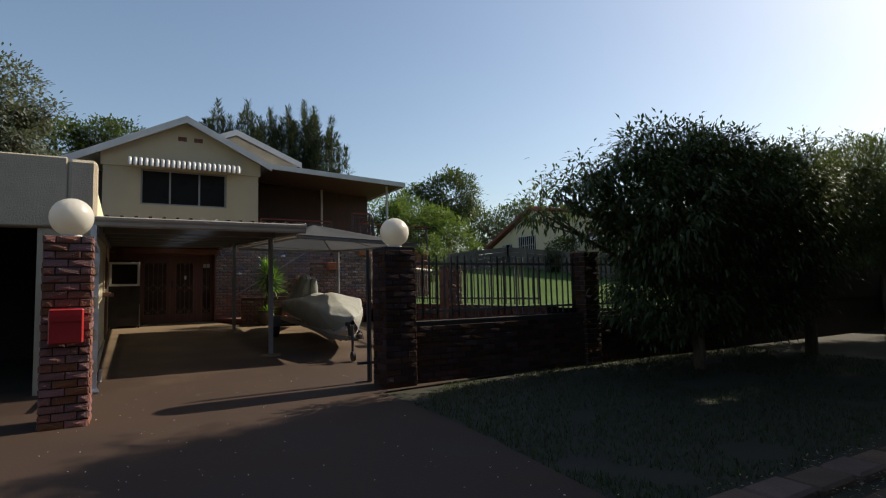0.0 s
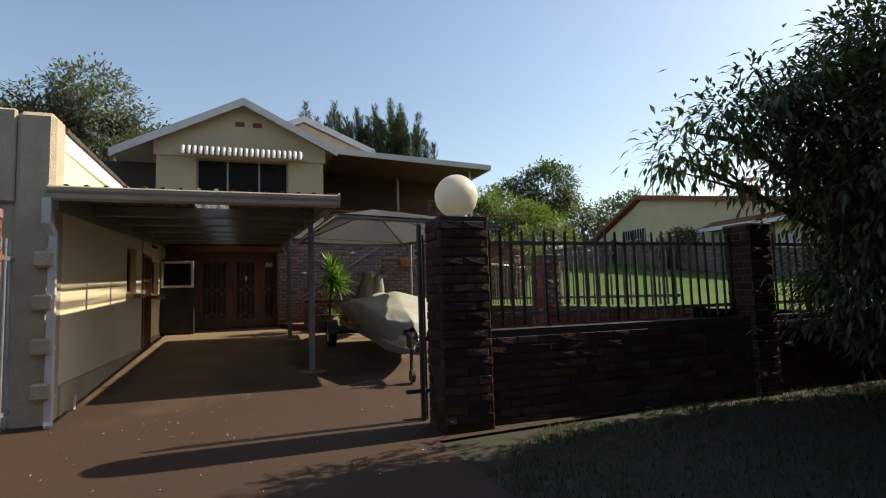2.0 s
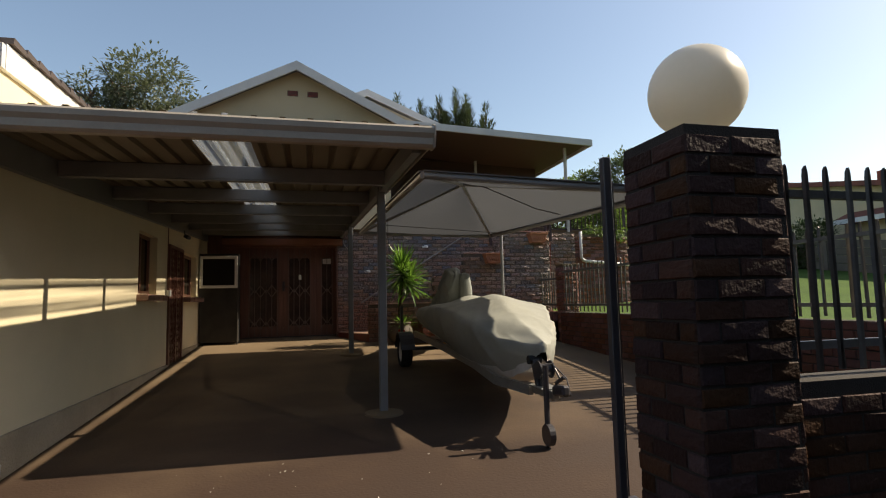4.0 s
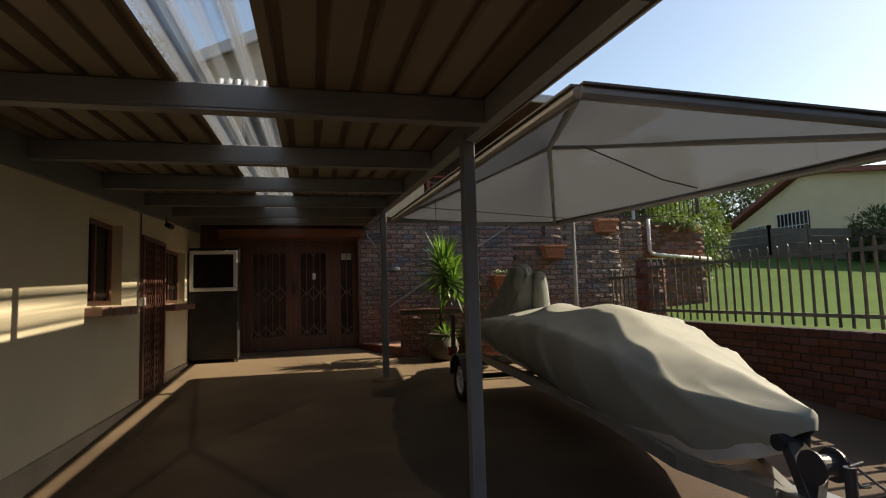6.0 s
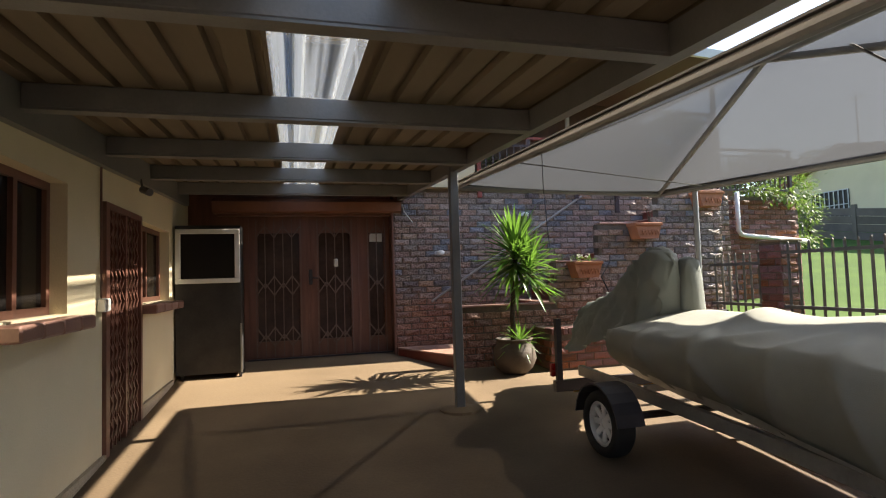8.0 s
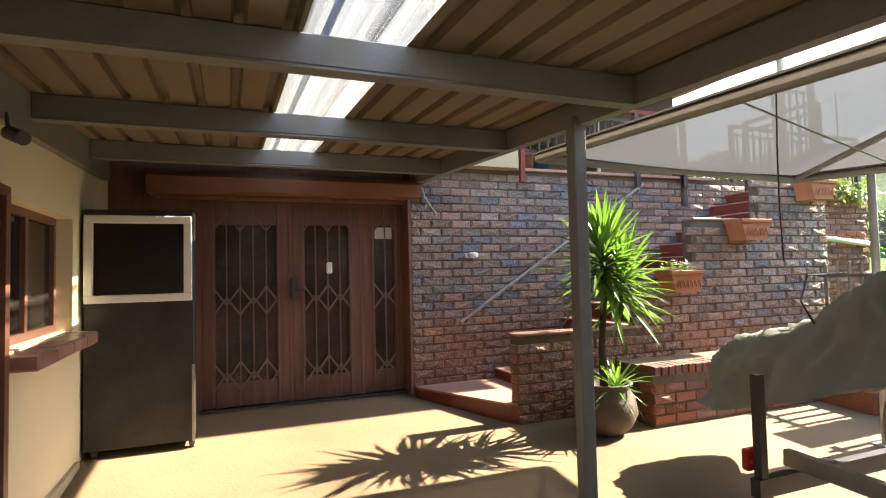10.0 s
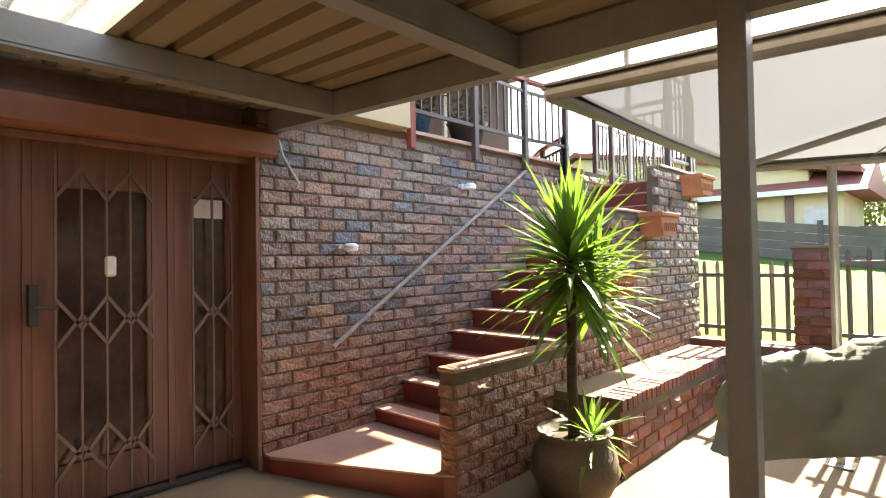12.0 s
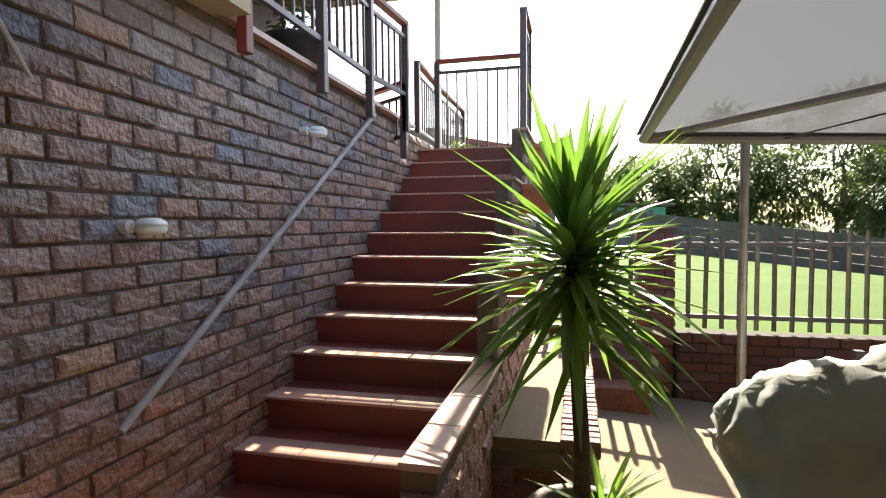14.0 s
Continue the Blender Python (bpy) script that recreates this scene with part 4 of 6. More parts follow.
# ---- shade net on a steel frame ----
CORN = [Vector((3.20, 10.0, 2.02)), Vector((5.71, 9.91, 1.905)), Vector((5.92, 16.07, 2.21)), Vector((3.22, 16.11, 2.27))]
APEX = Vector((4.42, 12.95, 2.60))
sn = thing("shade_carport", (4.7, 13, 2.2), "grey shade net stretched over a hipped steel frame", "shade sail")
bm = B()
for a, b in zip(CORN, CORN[1:] + CORN[:1]):
    rows = []
    for i in range(9):
        s = i / 8
        row = []
        for j in range(9):
            t = j / 8
            p = a.lerp(b, t).lerp(APEX, s)
            p.z -= 0.10 * math.sin(math.pi * t) * s * (1 - s) * 2 + 0.03 * math.sin(math.pi * t) * (1 - s)
            row.append(bm.verts.new(p + Vector((0, 0, 0.03))))
        rows.append(row)
    for r0, r1 in zip(rows, rows[1:]):
        for j in range(8):
            bm.faces.new((r0[j], r0[j + 1], r1[j + 1], r1[j]))
bmesh.ops.remove_doubles(bm, verts=bm.verts, dist=0.002)
part("net", bm, NET, sn, "grey woven shade net", smooth=True)
for a, b in zip(CORN, CORN[1:] + CORN[:1]):
    part("frame_tube", rod(B(), a, b, 0.035, 10), STEEL, sn)
    part("hem", bar(B(), a + Vector((0, 0, 0.035)), b + Vector((0, 0, 0.035)), 0.09, 0.012), HEM, sn)
for c in CORN:
    part("hip_tube", rod(B(), c, APEX, 0.025, 10), STEEL, sn)
for x, y, t in ((5.915, 15.42, 2.2),):
    z = floor_z(y)
    pl = part("pole", rod(B(), (x, y, z), (x, y, t), 0.03, 12), GALV, sn, "galvanised round pole")
    part("base_plate", box(B(), x - 0.09, y - 0.09, z, x + 0.09, y + 0.09, z + 0.012, 0.004), GALV, pl)
bm = tube(B(), [CORN[0].lerp(CORN[3], 0.72), CORN[1].lerp(CORN[2], 0.86)], 0.006, 5)
part("tension_wire", bm, STEEL_D, sn)
bm = tube(B(), [(4.50, 12.45, 2.50), (4.9, 12.4, 2.33), (5.3, 12.33, 2.15), (5.66, 12.28, 2.06)], 0.008, 6)
part("rope", bm, STEEL_D, sn, "dark rope under the net")

# ---- boat on its trailer ----
STN = [  # y, centre x, half width, top z, edge z, hem z
    (9.86, 4.24, 0.03, 0.50, 0.47, 0.40), (10.05, 4.27, 0.13, 0.53, 0.47, 0.29), (10.5, 4.34, 0.31, 0.60, 0.50, 0.16), (11.2, 4.46, 0.50, 0.74, 0.62, 0.12),
    (11.9, 4.56, 0.66, 0.90, 0.75, 0.18), (12.35, 4.62, 0.74, 0.945, 0.79, 0.25), (12.9, 4.68, 0.78, 0.91, 0.78, 0.33), (13.5, 4.72, 0.80, 0.89, 0.76, 0.36), (14.0, 4.75, 0.80, 0.90, 0.77, 0.40), (14.3, 4.76, 0.78, 0.88, 0.76, 0.42)]


def boat_at(y):
    k = max(i for i in range(len(STN) - 1) if STN[i][0] <= y + 1e-6)
    a, b = STN[k], STN[k + 1]
    t = (y - a[0]) / (b[0] - a[0])
    t = t * t * (3 - 2 * t) * 0.4 + t * 0.6
    return [a[i] + (b[i] - a[i]) * t for i in range(1, 6)]


bt = thing("boat", (4.6, 12.2, 0.2), "small motor boat under a grey canvas cover, parked on a trailer", "boat")
NS, NU = 150, 48
FOLDS = ((10.35, -1.6, 0.05, 0.016), (10.8, -1.9, 0.06, 0.024), (11.3, -1.7, 0.08, 0.03), (11.8, -0.8, 0.05, 0.02), (12.2, -0.35, 0.07, 0.05), (12.5, 0.25, 0.06, 0.045),
         (12.9, 0.8, 0.08, 0.06), (13.2, -0.5, 0.06, 0.06), (13.5, 0.9, 0.07, 0.05), (13.8, -0.4, 0.07, 0.05), (14.1, 0.5, 0.05, 0.04))
v, f = [], []
for i in range(NS):
    y = 9.86 + (14.3 - 9.86) * i / (NS - 1)
    cx, hw, top, edge, hem = boat_at(y)
    for j in range(NU):
        u = -1 + 2 * j / (NU - 1)
        au = abs(u)
        if au < 0.62:
            s = au / 0.62
            x, z = hw * s, edge + (top - edge) * (1 - s ** 1.15)
            z += 0.03 * math.exp(-((y - 12.1) / 0.4) ** 2) * math.exp(-((u - 0.1) / 0.25) ** 2) + 0.085 * math.exp(-(abs(y - 13.27) / 0.2) ** 1.3) * math.exp(-((u + 0.12) / 0.22) ** 2)
        else:
            s = (au - 0.62) / 0.38
            x, z = hw * (1 + 0.05 * math.sin(math.pi * s) - 0.24 * s * s), edge - (edge - hem) * s
        # a few long sharp folds running down and towards the bow, over a taut sheet
        fold = noise.noise((y * 1.1 + u, u * 0.8, 2.0)) * 0.03 + noise.noise((y * 6, u * 5, 7.0)) * 0.005
        for y0, lean, wide, amp in FOLDS:
            d = y - y0 - lean * (au - 0.5) - 0.06 * noise.noise((u * 2, y0, 1))
            fold += 0.95 * amp * math.exp(-(abs(d) / wide) ** 1.15) * min(1, max(0, (au - 0.28) * 2.6))
        fold *= min(1, hw / 0.35)
        side = au > 0.6
        v.append((cx + math.copysign(x + (fold if side else 0), u), y, z + (fold * 0.25 if side else fold)))
for i in range(NS - 1):
    for j in range(NU - 1):
        f.append((i * NU + j, i * NU + j + 1, (i + 1) * NU + j + 1, (i + 1) * NU + j))
n0 = len(v)
f.append(tuple(range(NU))[::-1])
f.append(tuple((NS - 1) * NU + j for j in range(NU)))
raw("cover", v, f, CANVAS, bt, "wrinkled grey canvas boat cover", smooth=True)
v, f = [], []
for i in range(30):
    y = 9.95 + (14.25 - 9.95) * i / 29
    cx, hw, top, edge, hem = boat_at(y)
    keel = hem - 0.22 * min(1, (y - 9.9) / 1.2)
    for u, z in ((-0.86, hem + 0.05), (-0.7, hem - 0.06), (0, keel), (0.7, hem - 0.06), (0.86, hem + 0.05)):
        v.append((cx + hw * u, y, z))
for i in range(29):
    for j in range(4):
        f.append((i * 5 + j, i * 5 + j + 1, (i + 1) * 5 + j + 1, (i + 1) * 5 + j))
f.append((145, 146, 147, 148, 149))
raw("hull", v, f, WHITE_W, bt, "off-white glass fibre hull")
# tilted outboard and steering column under covers of their own


def drape(name, stations, mat, parent, label, pleat=0.02, n=44, rows=46):
    """A cloth hung over a ridge. stations: y, centre x, top z, hem z, half width at the top and at the hem."""
    v, f = [], []
    m = len(stations) - 1
    for i in range(rows):
        t = i / (rows - 1) * m
        k = min(int(t), m - 1)
        t -= k
        y, cx, top, hem, wt_, wb = (p + (q - p) * t for p, q in zip(stations[k], stations[k + 1]))
        for j in range(n):
            u = -1 + 2 * j / (n - 1)
            au = abs(u)
            if au < 0.3:
                s = au / 0.3
                x, z, hang = wt_ * s, top - 0.35 * wt_ * s ** 2.5, 0.0
            else:
                s = (au - 0.3) / 0.7
                x, z, hang = wt_ + (wb - wt_) * s ** 0.8, top - 0.35 * wt_ - (top - 0.35 * wt_ - hem) * s, s
            ridge = 1 - 2 * abs(noise.noise((y * 5.5 + cx, u * 1.6, 3.0))) * 2
            small = 1 - 4 * abs(noise.noise((y * 9 + u * 3, u * 3.5 + y * 3, 8.0)))
            d = pleat * (ridge * (0.35 + 0.9 * hang) + small * 0.55)
            v.append((cx + math.copysign(x + d, u), y + d * 0.5, z + d * (1 - hang) * 0.8))
    for i in range(rows - 1):
        for j in range(n - 1):
            f.append((i * n + j, i * n + j + 1, (i + 1) * n + j + 1, (i + 1) * n + j))
    f.append(tuple(range(n))[::-1])
    f.append(tuple((rows - 1) * n + j for j in range(n)))
    return raw(name, v, f, mat, parent, label, smooth=True)


drape("outboard_cover", [(14.22, 4.62, 1.32, 0.86, 0.05, 0.08), (14.28, 4.62, 1.41, 0.82, 0.10, 0.15), (14.42, 4.62, 1.44, 0.78, 0.12, 0.20), (14.66, 4.63, 1.33, 0.70, 0.12, 0.26), (14.95, 4.65, 1.12, 0.58, 0.14, 0.30),
      (15.3, 4.67, 0.97, 0.48, 0.17, 0.31), (15.6, 4.69, 0.90, 0.38, 0.17, 0.31), (15.78, 4.70, 0.80, 0.40, 0.14, 0.28), (15.84, 4.70, 0.68, 0.46, 0.06, 0.18)], CANVAS_B, bt, "grey canvas cover over the tilted outboard motor", 0.04)
drape("column_cover", [(14.14, 4.80, 1.24, 0.86, 0.04, 0.07), (14.18, 4.80, 1.34, 0.84, 0.07, 0.11), (14.27, 4.80, 1.355, 0.82, 0.07, 0.12), (14.33, 4.80, 1.28, 0.84, 0.04, 0.08)], CANVAS_B, bt, "pale blue-grey cover of the steering column", 0.014, 30, 16)
part("cover_strap", tube(B(), [(4.40, 14.9, 1.06), (4.36, 14.95, 1.2), (4.5, 15.0, 1.36), (4.68, 15.0, 1.36)], 0.008, 5), STEEL_D, bt)

tr = thing("boat_trailer", (4.5, 12.5, 0.0), "galvanised boat trailer with two road wheels and a jockey wheel", "trailer")


def rail_pt(side, y):
    cx, hw = boat_at(min(max(y, 9.9), 14.28))[:2]
    return Vector((cx + side * min(0.62, hw * 0.8), y, floor_z(y) + 0.40))


for s in (-1, 1):
    pts = [Vector((4.2 + s * 0.03, 10.02, floor_z(10.0) + 0.38)), Vector((4.28 + s * 0.24, 10.6, floor_z(10.6) + 0.37)), rail_pt(s, 11.4), rail_pt(s, 12.8), Vector((4.75 + s * 0.72, 14.85, floor_z(14.85) + 0.38))]
    for a, b in zip(pts, pts[1:]):
        part("chassis_rail", bar(B(), a, b, 0.05, 0.09), GALV, tr)
    # rear upright with lamp
    x = 4.74 + s * 0.95
    part("rear_upright", bar(B(), (x, 14.82, 0.15), (x, 14.82, 0.82), 0.05, 0.05), STEEL_D, tr)
    part("rear_lamp", box(B(), x - 0.06, 14.85, 0.28, x + 0.06, 14.9, 0.40, 0.01), RED_LAMP, tr, "red rear lamp")
    # wheel
    wx, wy = (3.66 if s < 0 else 5.76), 13.8
    zc = floor_z(wy) + 0.235
    prof = [(0.165, -0.075), (0.22, -0.085), (0.24, -0.06), (0.245, 0), (0.24, 0.06), (0.22, 0.085), (0.165, 0.075)]
    bm = B()
    rings = [[bm.verts.new((wx + t, wy + r * math.cos(2 * math.pi * k / 32), zc + r * math.sin(2 * math.pi * k / 32))) for k in range(32)] for r, t in prof]
    for r0_, r1_ in zip(rings, rings[1:] + rings[:1]):
        for k in range(32):
            bm.faces.new((r0_[k], r0_[(k + 1) % 32], r1_[(k + 1) % 32], r1_[k]))
    bmesh.ops.recalc_face_normals(bm, faces=bm.faces)
    wh = part("wheel", bm, RUBBER, tr, "black tyre", smooth=True)
    bm = rod(B(), (wx - 0.03, wy, zc), (wx + 0.03, wy, zc), 0.055, 14)
    for r_in, r_out in ((0.14, 0.17),):
        rr = [[bm.verts.new((wx + t, wy + r * math.cos(2 * math.pi * k / 32), zc + r * math.sin(2 * math.pi * k / 32))) for k in range(32)] for r, t in ((0.17, -0.06), (0.145, -0.07), (0.135, -0.04), (0.135, 0.05), (0.17, 0.06))]
        for r0_, r1_ in zip(rr, rr[1:]):
            for k in range(32):
                bm.faces.new((r0_[k], r0_[(k + 1) % 32], r1_[(k + 1) % 32], r1_[k]))
    for k in range(8):
        a = 2 * math.pi * k / 8
        bar(bm, (wx - 0.03, wy + 0.04 * math.cos(a), zc + 0.04 * math.sin(a)), (wx - 0.04, wy + 0.145 * math.cos(a), zc + 0.145 * math.sin(a)), 0.045, 0.012, up=(1, 0, 0))
    part("hub_plate", rod(B(), (wx - 0.005, wy, zc), (wx + 0.005, wy, zc), 0.134, 20), RUBBER, wh)
    part("rim", bm, WHITE, wh, "white spoked steel rim")
    bm = B()
    arc = [(wy + 0.30 * math.cos(math.pi * (0.04 + 0.092 * k)), zc + 0.30 * math.sin(math.pi * (0.04 + 0.092 * k))) for k in range(11)]
    prism(bm, arc + [(y + (wy - y) * 0.04, z + (zc - z) * 0.04) for y, z in arc[::-1]], "x", wx - 0.11, wx + 0.11)
    part("mudguard", bm, STEEL_D, tr)
part("axle", rod(B(), (3.7, 13.78, floor_z(13.78) + 0.27), (5.72, 13.78, floor_z(13.78) + 0.27), 0.03), STEEL_D, tr)
for y in (11.2, 12.6, 14.0):
    a, b = rail_pt(-1, y), rail_pt(1, y)
    part("cross_member", bar(B(), a, b, 0.05, 0.05), GALV, tr)
part("rear_bar", bar(B(), (3.74, 14.82, 0.2), (5.74, 14.82, 0.2), 0.06, 0.10), STEEL_D, tr)
part("number_board", box(B(), 3.95, 14.86, 0.12, 4.9, 14.86, 0.24), YELLOW, tr, "yellow reflective board")
DZ = floor_z(9.8)
part("drawbar", bar(B(), (4.21, 10.3, DZ + 0.40), (4.23, 9.62, DZ + 0.40), 0.07, 0.07, bevel=0.006), GALV, tr)
part("tongue_plate", box(B(), 4.13, 9.70, DZ + 0.437, 4.31, 10.0, DZ + 0.449, 0.003), GALV, tr)
bm = bar(B(), (4.23, 9.64, DZ + 0.44), (4.24, 9.44, DZ + 0.46), 0.07, 0.09, bevel=0.018)
bar(bm, (4.23, 9.62, DZ + 0.50), (4.235, 9.47, DZ + 0.57), 0.025, 0.03, bevel=0.006)
part("coupling", bm, STEEL_D, tr)
part("winch_post", bar(B(), (4.19, 9.86, DZ + 0.43), (4.19, 9.96, 0.33), 0.06, 0.06, bevel=0.004), STEEL_D, tr)
part("bow_stop", rod(B(), (4.13, 9.97, 0.33), (4.25, 9.97, 0.33), 0.04, 12), RUBBER, tr, "black rubber bow stop")
bm = rod(B(), (4.15, 9.80, 0.26), (4.27, 9.80, 0.26), 0.05, 18)
rod(bm, (4.145, 9.80, 0.26), (4.155, 9.80, 0.26), 0.078, 22), rod(bm, (4.265, 9.80, 0.26), (4.275, 9.80, 0.26), 0.078, 22)
bar(bm, (4.21, 9.84, DZ + 0.45), (4.21, 9.82, 0.2), 0.05, 0.04)
tube(bm, [(4.28, 9.8, 0.26), (4.31, 9.8, 0.26), (4.32, 9.72, 0.18), (4.37, 9.72, 0.18)], 0.01, 6)
part("winch", bm, STEEL_D, tr)
part("winch_strap", tube(B(), [(4.27, 9.74, 0.30), (4.33, 9.62, 0.20), (4.33, 9.55, 0.06), (4.28, 9.52, DZ + 0.44)], 0.006, 5), STEEL_D, tr)
bm = rod(B(), (4.13, 9.60, DZ + 0.14), (4.13, 9.60, DZ + 0.66), 0.024, 12)
rod(bm, (4.13, 9.60, DZ + 0.66), (4.20, 9.60, DZ + 0.67), 0.008, 8)
rod(bm, (4.105, 9.58, DZ + 0.09), (4.155, 9.58, DZ + 0.09), 0.09, 18)
part("jockey_wheel", bm, STEEL_D, tr)

# ---- potted yucca ----
random.seed(11)
PX, PY = 4.04, 16.50
pz = floor_z(PY) + 0.005
pt = thing("plant_pot", (PX, PY, pz), "large dark round clay pot with a wide rim, beside the stairs", "pot")
part("pot", lathe(B(), PX, PY, [(0.15, pz), (0.22, pz + 0.06), (0.27, pz + 0.17), (0.25, pz + 0.30), (0.205, pz + 0.37), (0.215, pz + 0.40), (0.235, pz + 0.415), (0.225, pz + 0.425), (0.19, pz + 0.41), (0.185, pz + 0.36)], 32), POT, pt, smooth=True)
part("soil", lathe(B(), PX, PY, [(0.19, pz + 0.35), (0.1, pz + 0.372), (0.01, pz + 0.375)], 20), SOIL, pt)


def yucca(name, x, y, z0, trunk, n, length, label, spread):
    yk = thing(name, (x, y, z0), label, "plant")
    top = Vector((x + 0.07 if trunk else x, y + 0.04 if trunk else y, z0 + trunk))
    if trunk:
        part("trunk", tube(B(), [(x, y, z0 - 0.05), (x - 0.01, y, z0 + trunk * 0.35), (x + 0.03, y + 0.02, z0 + trunk * 0.7), top, top + Vector((0, 0, 0.3))], [0.038, 0.032, 0.03, 0.032, 0.025], 10), TRUNK_Y, yk, smooth=True)
    rnd = random.Random(n)
    v, f = [], []
    for k in range(n):
        g = k / n
        a = k * 2.39996 + rnd.uniform(-0.2, 0.2)
        el = radians(-34 + 112 * g ** 0.95 + rnd.uniform(-11, 11))
        ln = length * rnd.uniform(0.6, 1.15) * (1.0 if g < 0.85 else 0.9)
        w = 0.054 * length / 0.6 * rnd.uniform(0.8, 1.15)
        h = Vector((math.cos(a), math.sin(a), 0))
        base = top + Vector((0, 0, spread * g)) + h * 0.02
        if trunk and k % 3 == 0:
            base += Vector((0.17, -0.05, -0.20))
            ln *= 0.8
        side = Vector((-math.sin(a), math.cos(a), 0))
        pts = []
        sag = rnd.uniform(0.02, 0.38) * (1.2 - g)
        for s in (0.0, 0.3, 0.65, 1.0):
            p = base + (h * math.cos(el) + Vector((0, 0, math.sin(el)))) * ln * s - Vector((0, 0, sag * ln * s * s))
            pts.append((p, w * (0.55, 1.0, 0.8, 0.03)[int(s * 3 + 0.5)] / 2))
        m = len(v)
        nn = Vector((0, 0, 1)) * math.cos(el) - h * math.sin(el)
        for p, hw in pts:
            v += [tuple(p - side * hw + nn * hw * 0.35), tuple(p), tuple(p + side * hw + nn * hw * 0.35)]
        for s in range(3):
            q = m + 3 * s
            f += [(q, q + 1, q + 4, q + 3), (q + 1, q + 2, q + 5, q + 4)]
    raw("leaves", v, f, YUCCA, yk, "long green sword-shaped leaves")
    return yk


yucca("yucca", PX, PY, pz + 0.37, 0.90, 250, 0.56, "tall yucca with a slender trunk and spiky green crown", 0.36)
yucca("small_yucca", PX + 0.05, PY - 0.09, pz + 0.37, 0.0, 34, 0.34, "small young yucca in the same pot", 0.05)

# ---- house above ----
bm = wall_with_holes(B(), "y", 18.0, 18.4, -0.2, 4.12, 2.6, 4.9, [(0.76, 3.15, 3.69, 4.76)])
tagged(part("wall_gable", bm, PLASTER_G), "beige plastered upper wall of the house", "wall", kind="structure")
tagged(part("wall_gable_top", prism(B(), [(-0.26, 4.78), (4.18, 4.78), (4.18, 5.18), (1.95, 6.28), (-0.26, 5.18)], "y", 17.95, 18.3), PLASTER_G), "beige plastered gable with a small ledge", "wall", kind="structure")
bm = box(B(), -0.2, 18.4, 2.6, 0.0, 23.0, 5.2)
box(bm, 3.92, 18.4, 2.6, 4.12, 23.0, 5.0), box(bm, -0.2, 23, 2.6, 9.2, 23.2, 5.5)
tagged(part("wall_house_side", bm, PLASTER), "side and back walls of the upper storey", "wall", kind="structure")
tagged(part("floor_upper", box(B(), -4.6, 18.42, 2.6, 9.3, 23.0, 2.68), CONCRETE), "upper floor slab of the house", "floor", kind="structure")
hw_ = thing("window_3", (1.95, 18.1, 3.69), "wide dark three-pane window under a striped awning", "window", kind="structure")
bm = B()
for a in (0.76, 1.52, 2.34, 3.10):
    box(bm, a, 18.08, 3.69, a + 0.05, 18.14, 4.76)
box(bm, 0.76, 18.085, 3.69, 3.15, 18.135, 3.74), box(bm, 0.76, 18.085, 4.71, 3.15, 18.135, 4.76)
part("window_frame", bm, STEEL, hw_)
for a, b in ((0.81, 1.52), (1.57, 2.34), (2.39, 3.10)):
    part("pane", box(B(), a, 18.10, 3.74, b, 18.107, 4.71), GLASS_UP, hw_)
part("curtain", box(B(), 0.8, 18.45, 3.7, 1.5, 18.5, 4.7), CURTAIN, hw_)
aw = thing("awning", (1.97, 17.8, 4.8), "striped scalloped awning over the upper window", "awning")
NA = 22
for k in range(NA):
    p = 3.11 / NA
    x0 = 0.42 + p * k
    # a rounded white slat, then a narrow dark one set back
    for w0, w1, mat, bulge, back in ((0.0, 0.68, WHITE_W, 0.03, 0.0), (0.68, 1.0, HEM, 0.004, 0.03)):
        bm = B()
        cols = []
        for i in range(6):
            s = i / 5
            x = x0 + p * (w0 + (w1 - w0) * s)
            up = bulge * math.sin(math.pi * s)
            drop = 0.03 * math.sin(math.pi * s)
            cols.append([bm.verts.new(q) for q in ((x, 17.94, 5.02 + up), (x, 17.66 + back, 4.985 + up), (x, 17.57 + back - up, 4.93), (x, 17.55 + back - up, 4.77 - drop))])
        for c0, c1 in zip(cols, cols[1:]):
            for j in range(3):
                bm.faces.new((c0[j], c1[j], c1[j + 1], c0[j + 1]))
        part("stripe", bm, mat, aw, smooth=True)
for x in (1.75, 2.2):
    vt = thing("air_brick", (x + 0.1, 17.95, 5.72), "dark air vent high in the gable", "vent")
    bm = B()
    for k in range(4):
        box(bm, x, 17.935, 5.69 + 0.03 * k, x + 0.22, 17.952, 5.705 + 0.03 * k)
    part("slat", bm, RUST_RED, vt)
    part("backing", box(B(), x - 0.01, 17.943, 5.68, x + 0.23, 17.951, 5.81), DARK_IN, vt)
# dark brown boards, darkened again for the shade under the veranda roof
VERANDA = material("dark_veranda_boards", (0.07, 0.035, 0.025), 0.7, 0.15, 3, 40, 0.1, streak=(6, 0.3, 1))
hf = thing("house_roof", (1.95, 18, 5), "low pitched house roof with pale fascia boards", "roof")


def slope(a, b, y0, y1, th, mat, name, label=""):
    bm = prism(B(), [(a[0], a[1]), (b[0], b[1]), (b[0], b[1] - th), (a[0], a[1] - th)], "y", y0, y1)
    return part(name, bm, mat, hf, label)


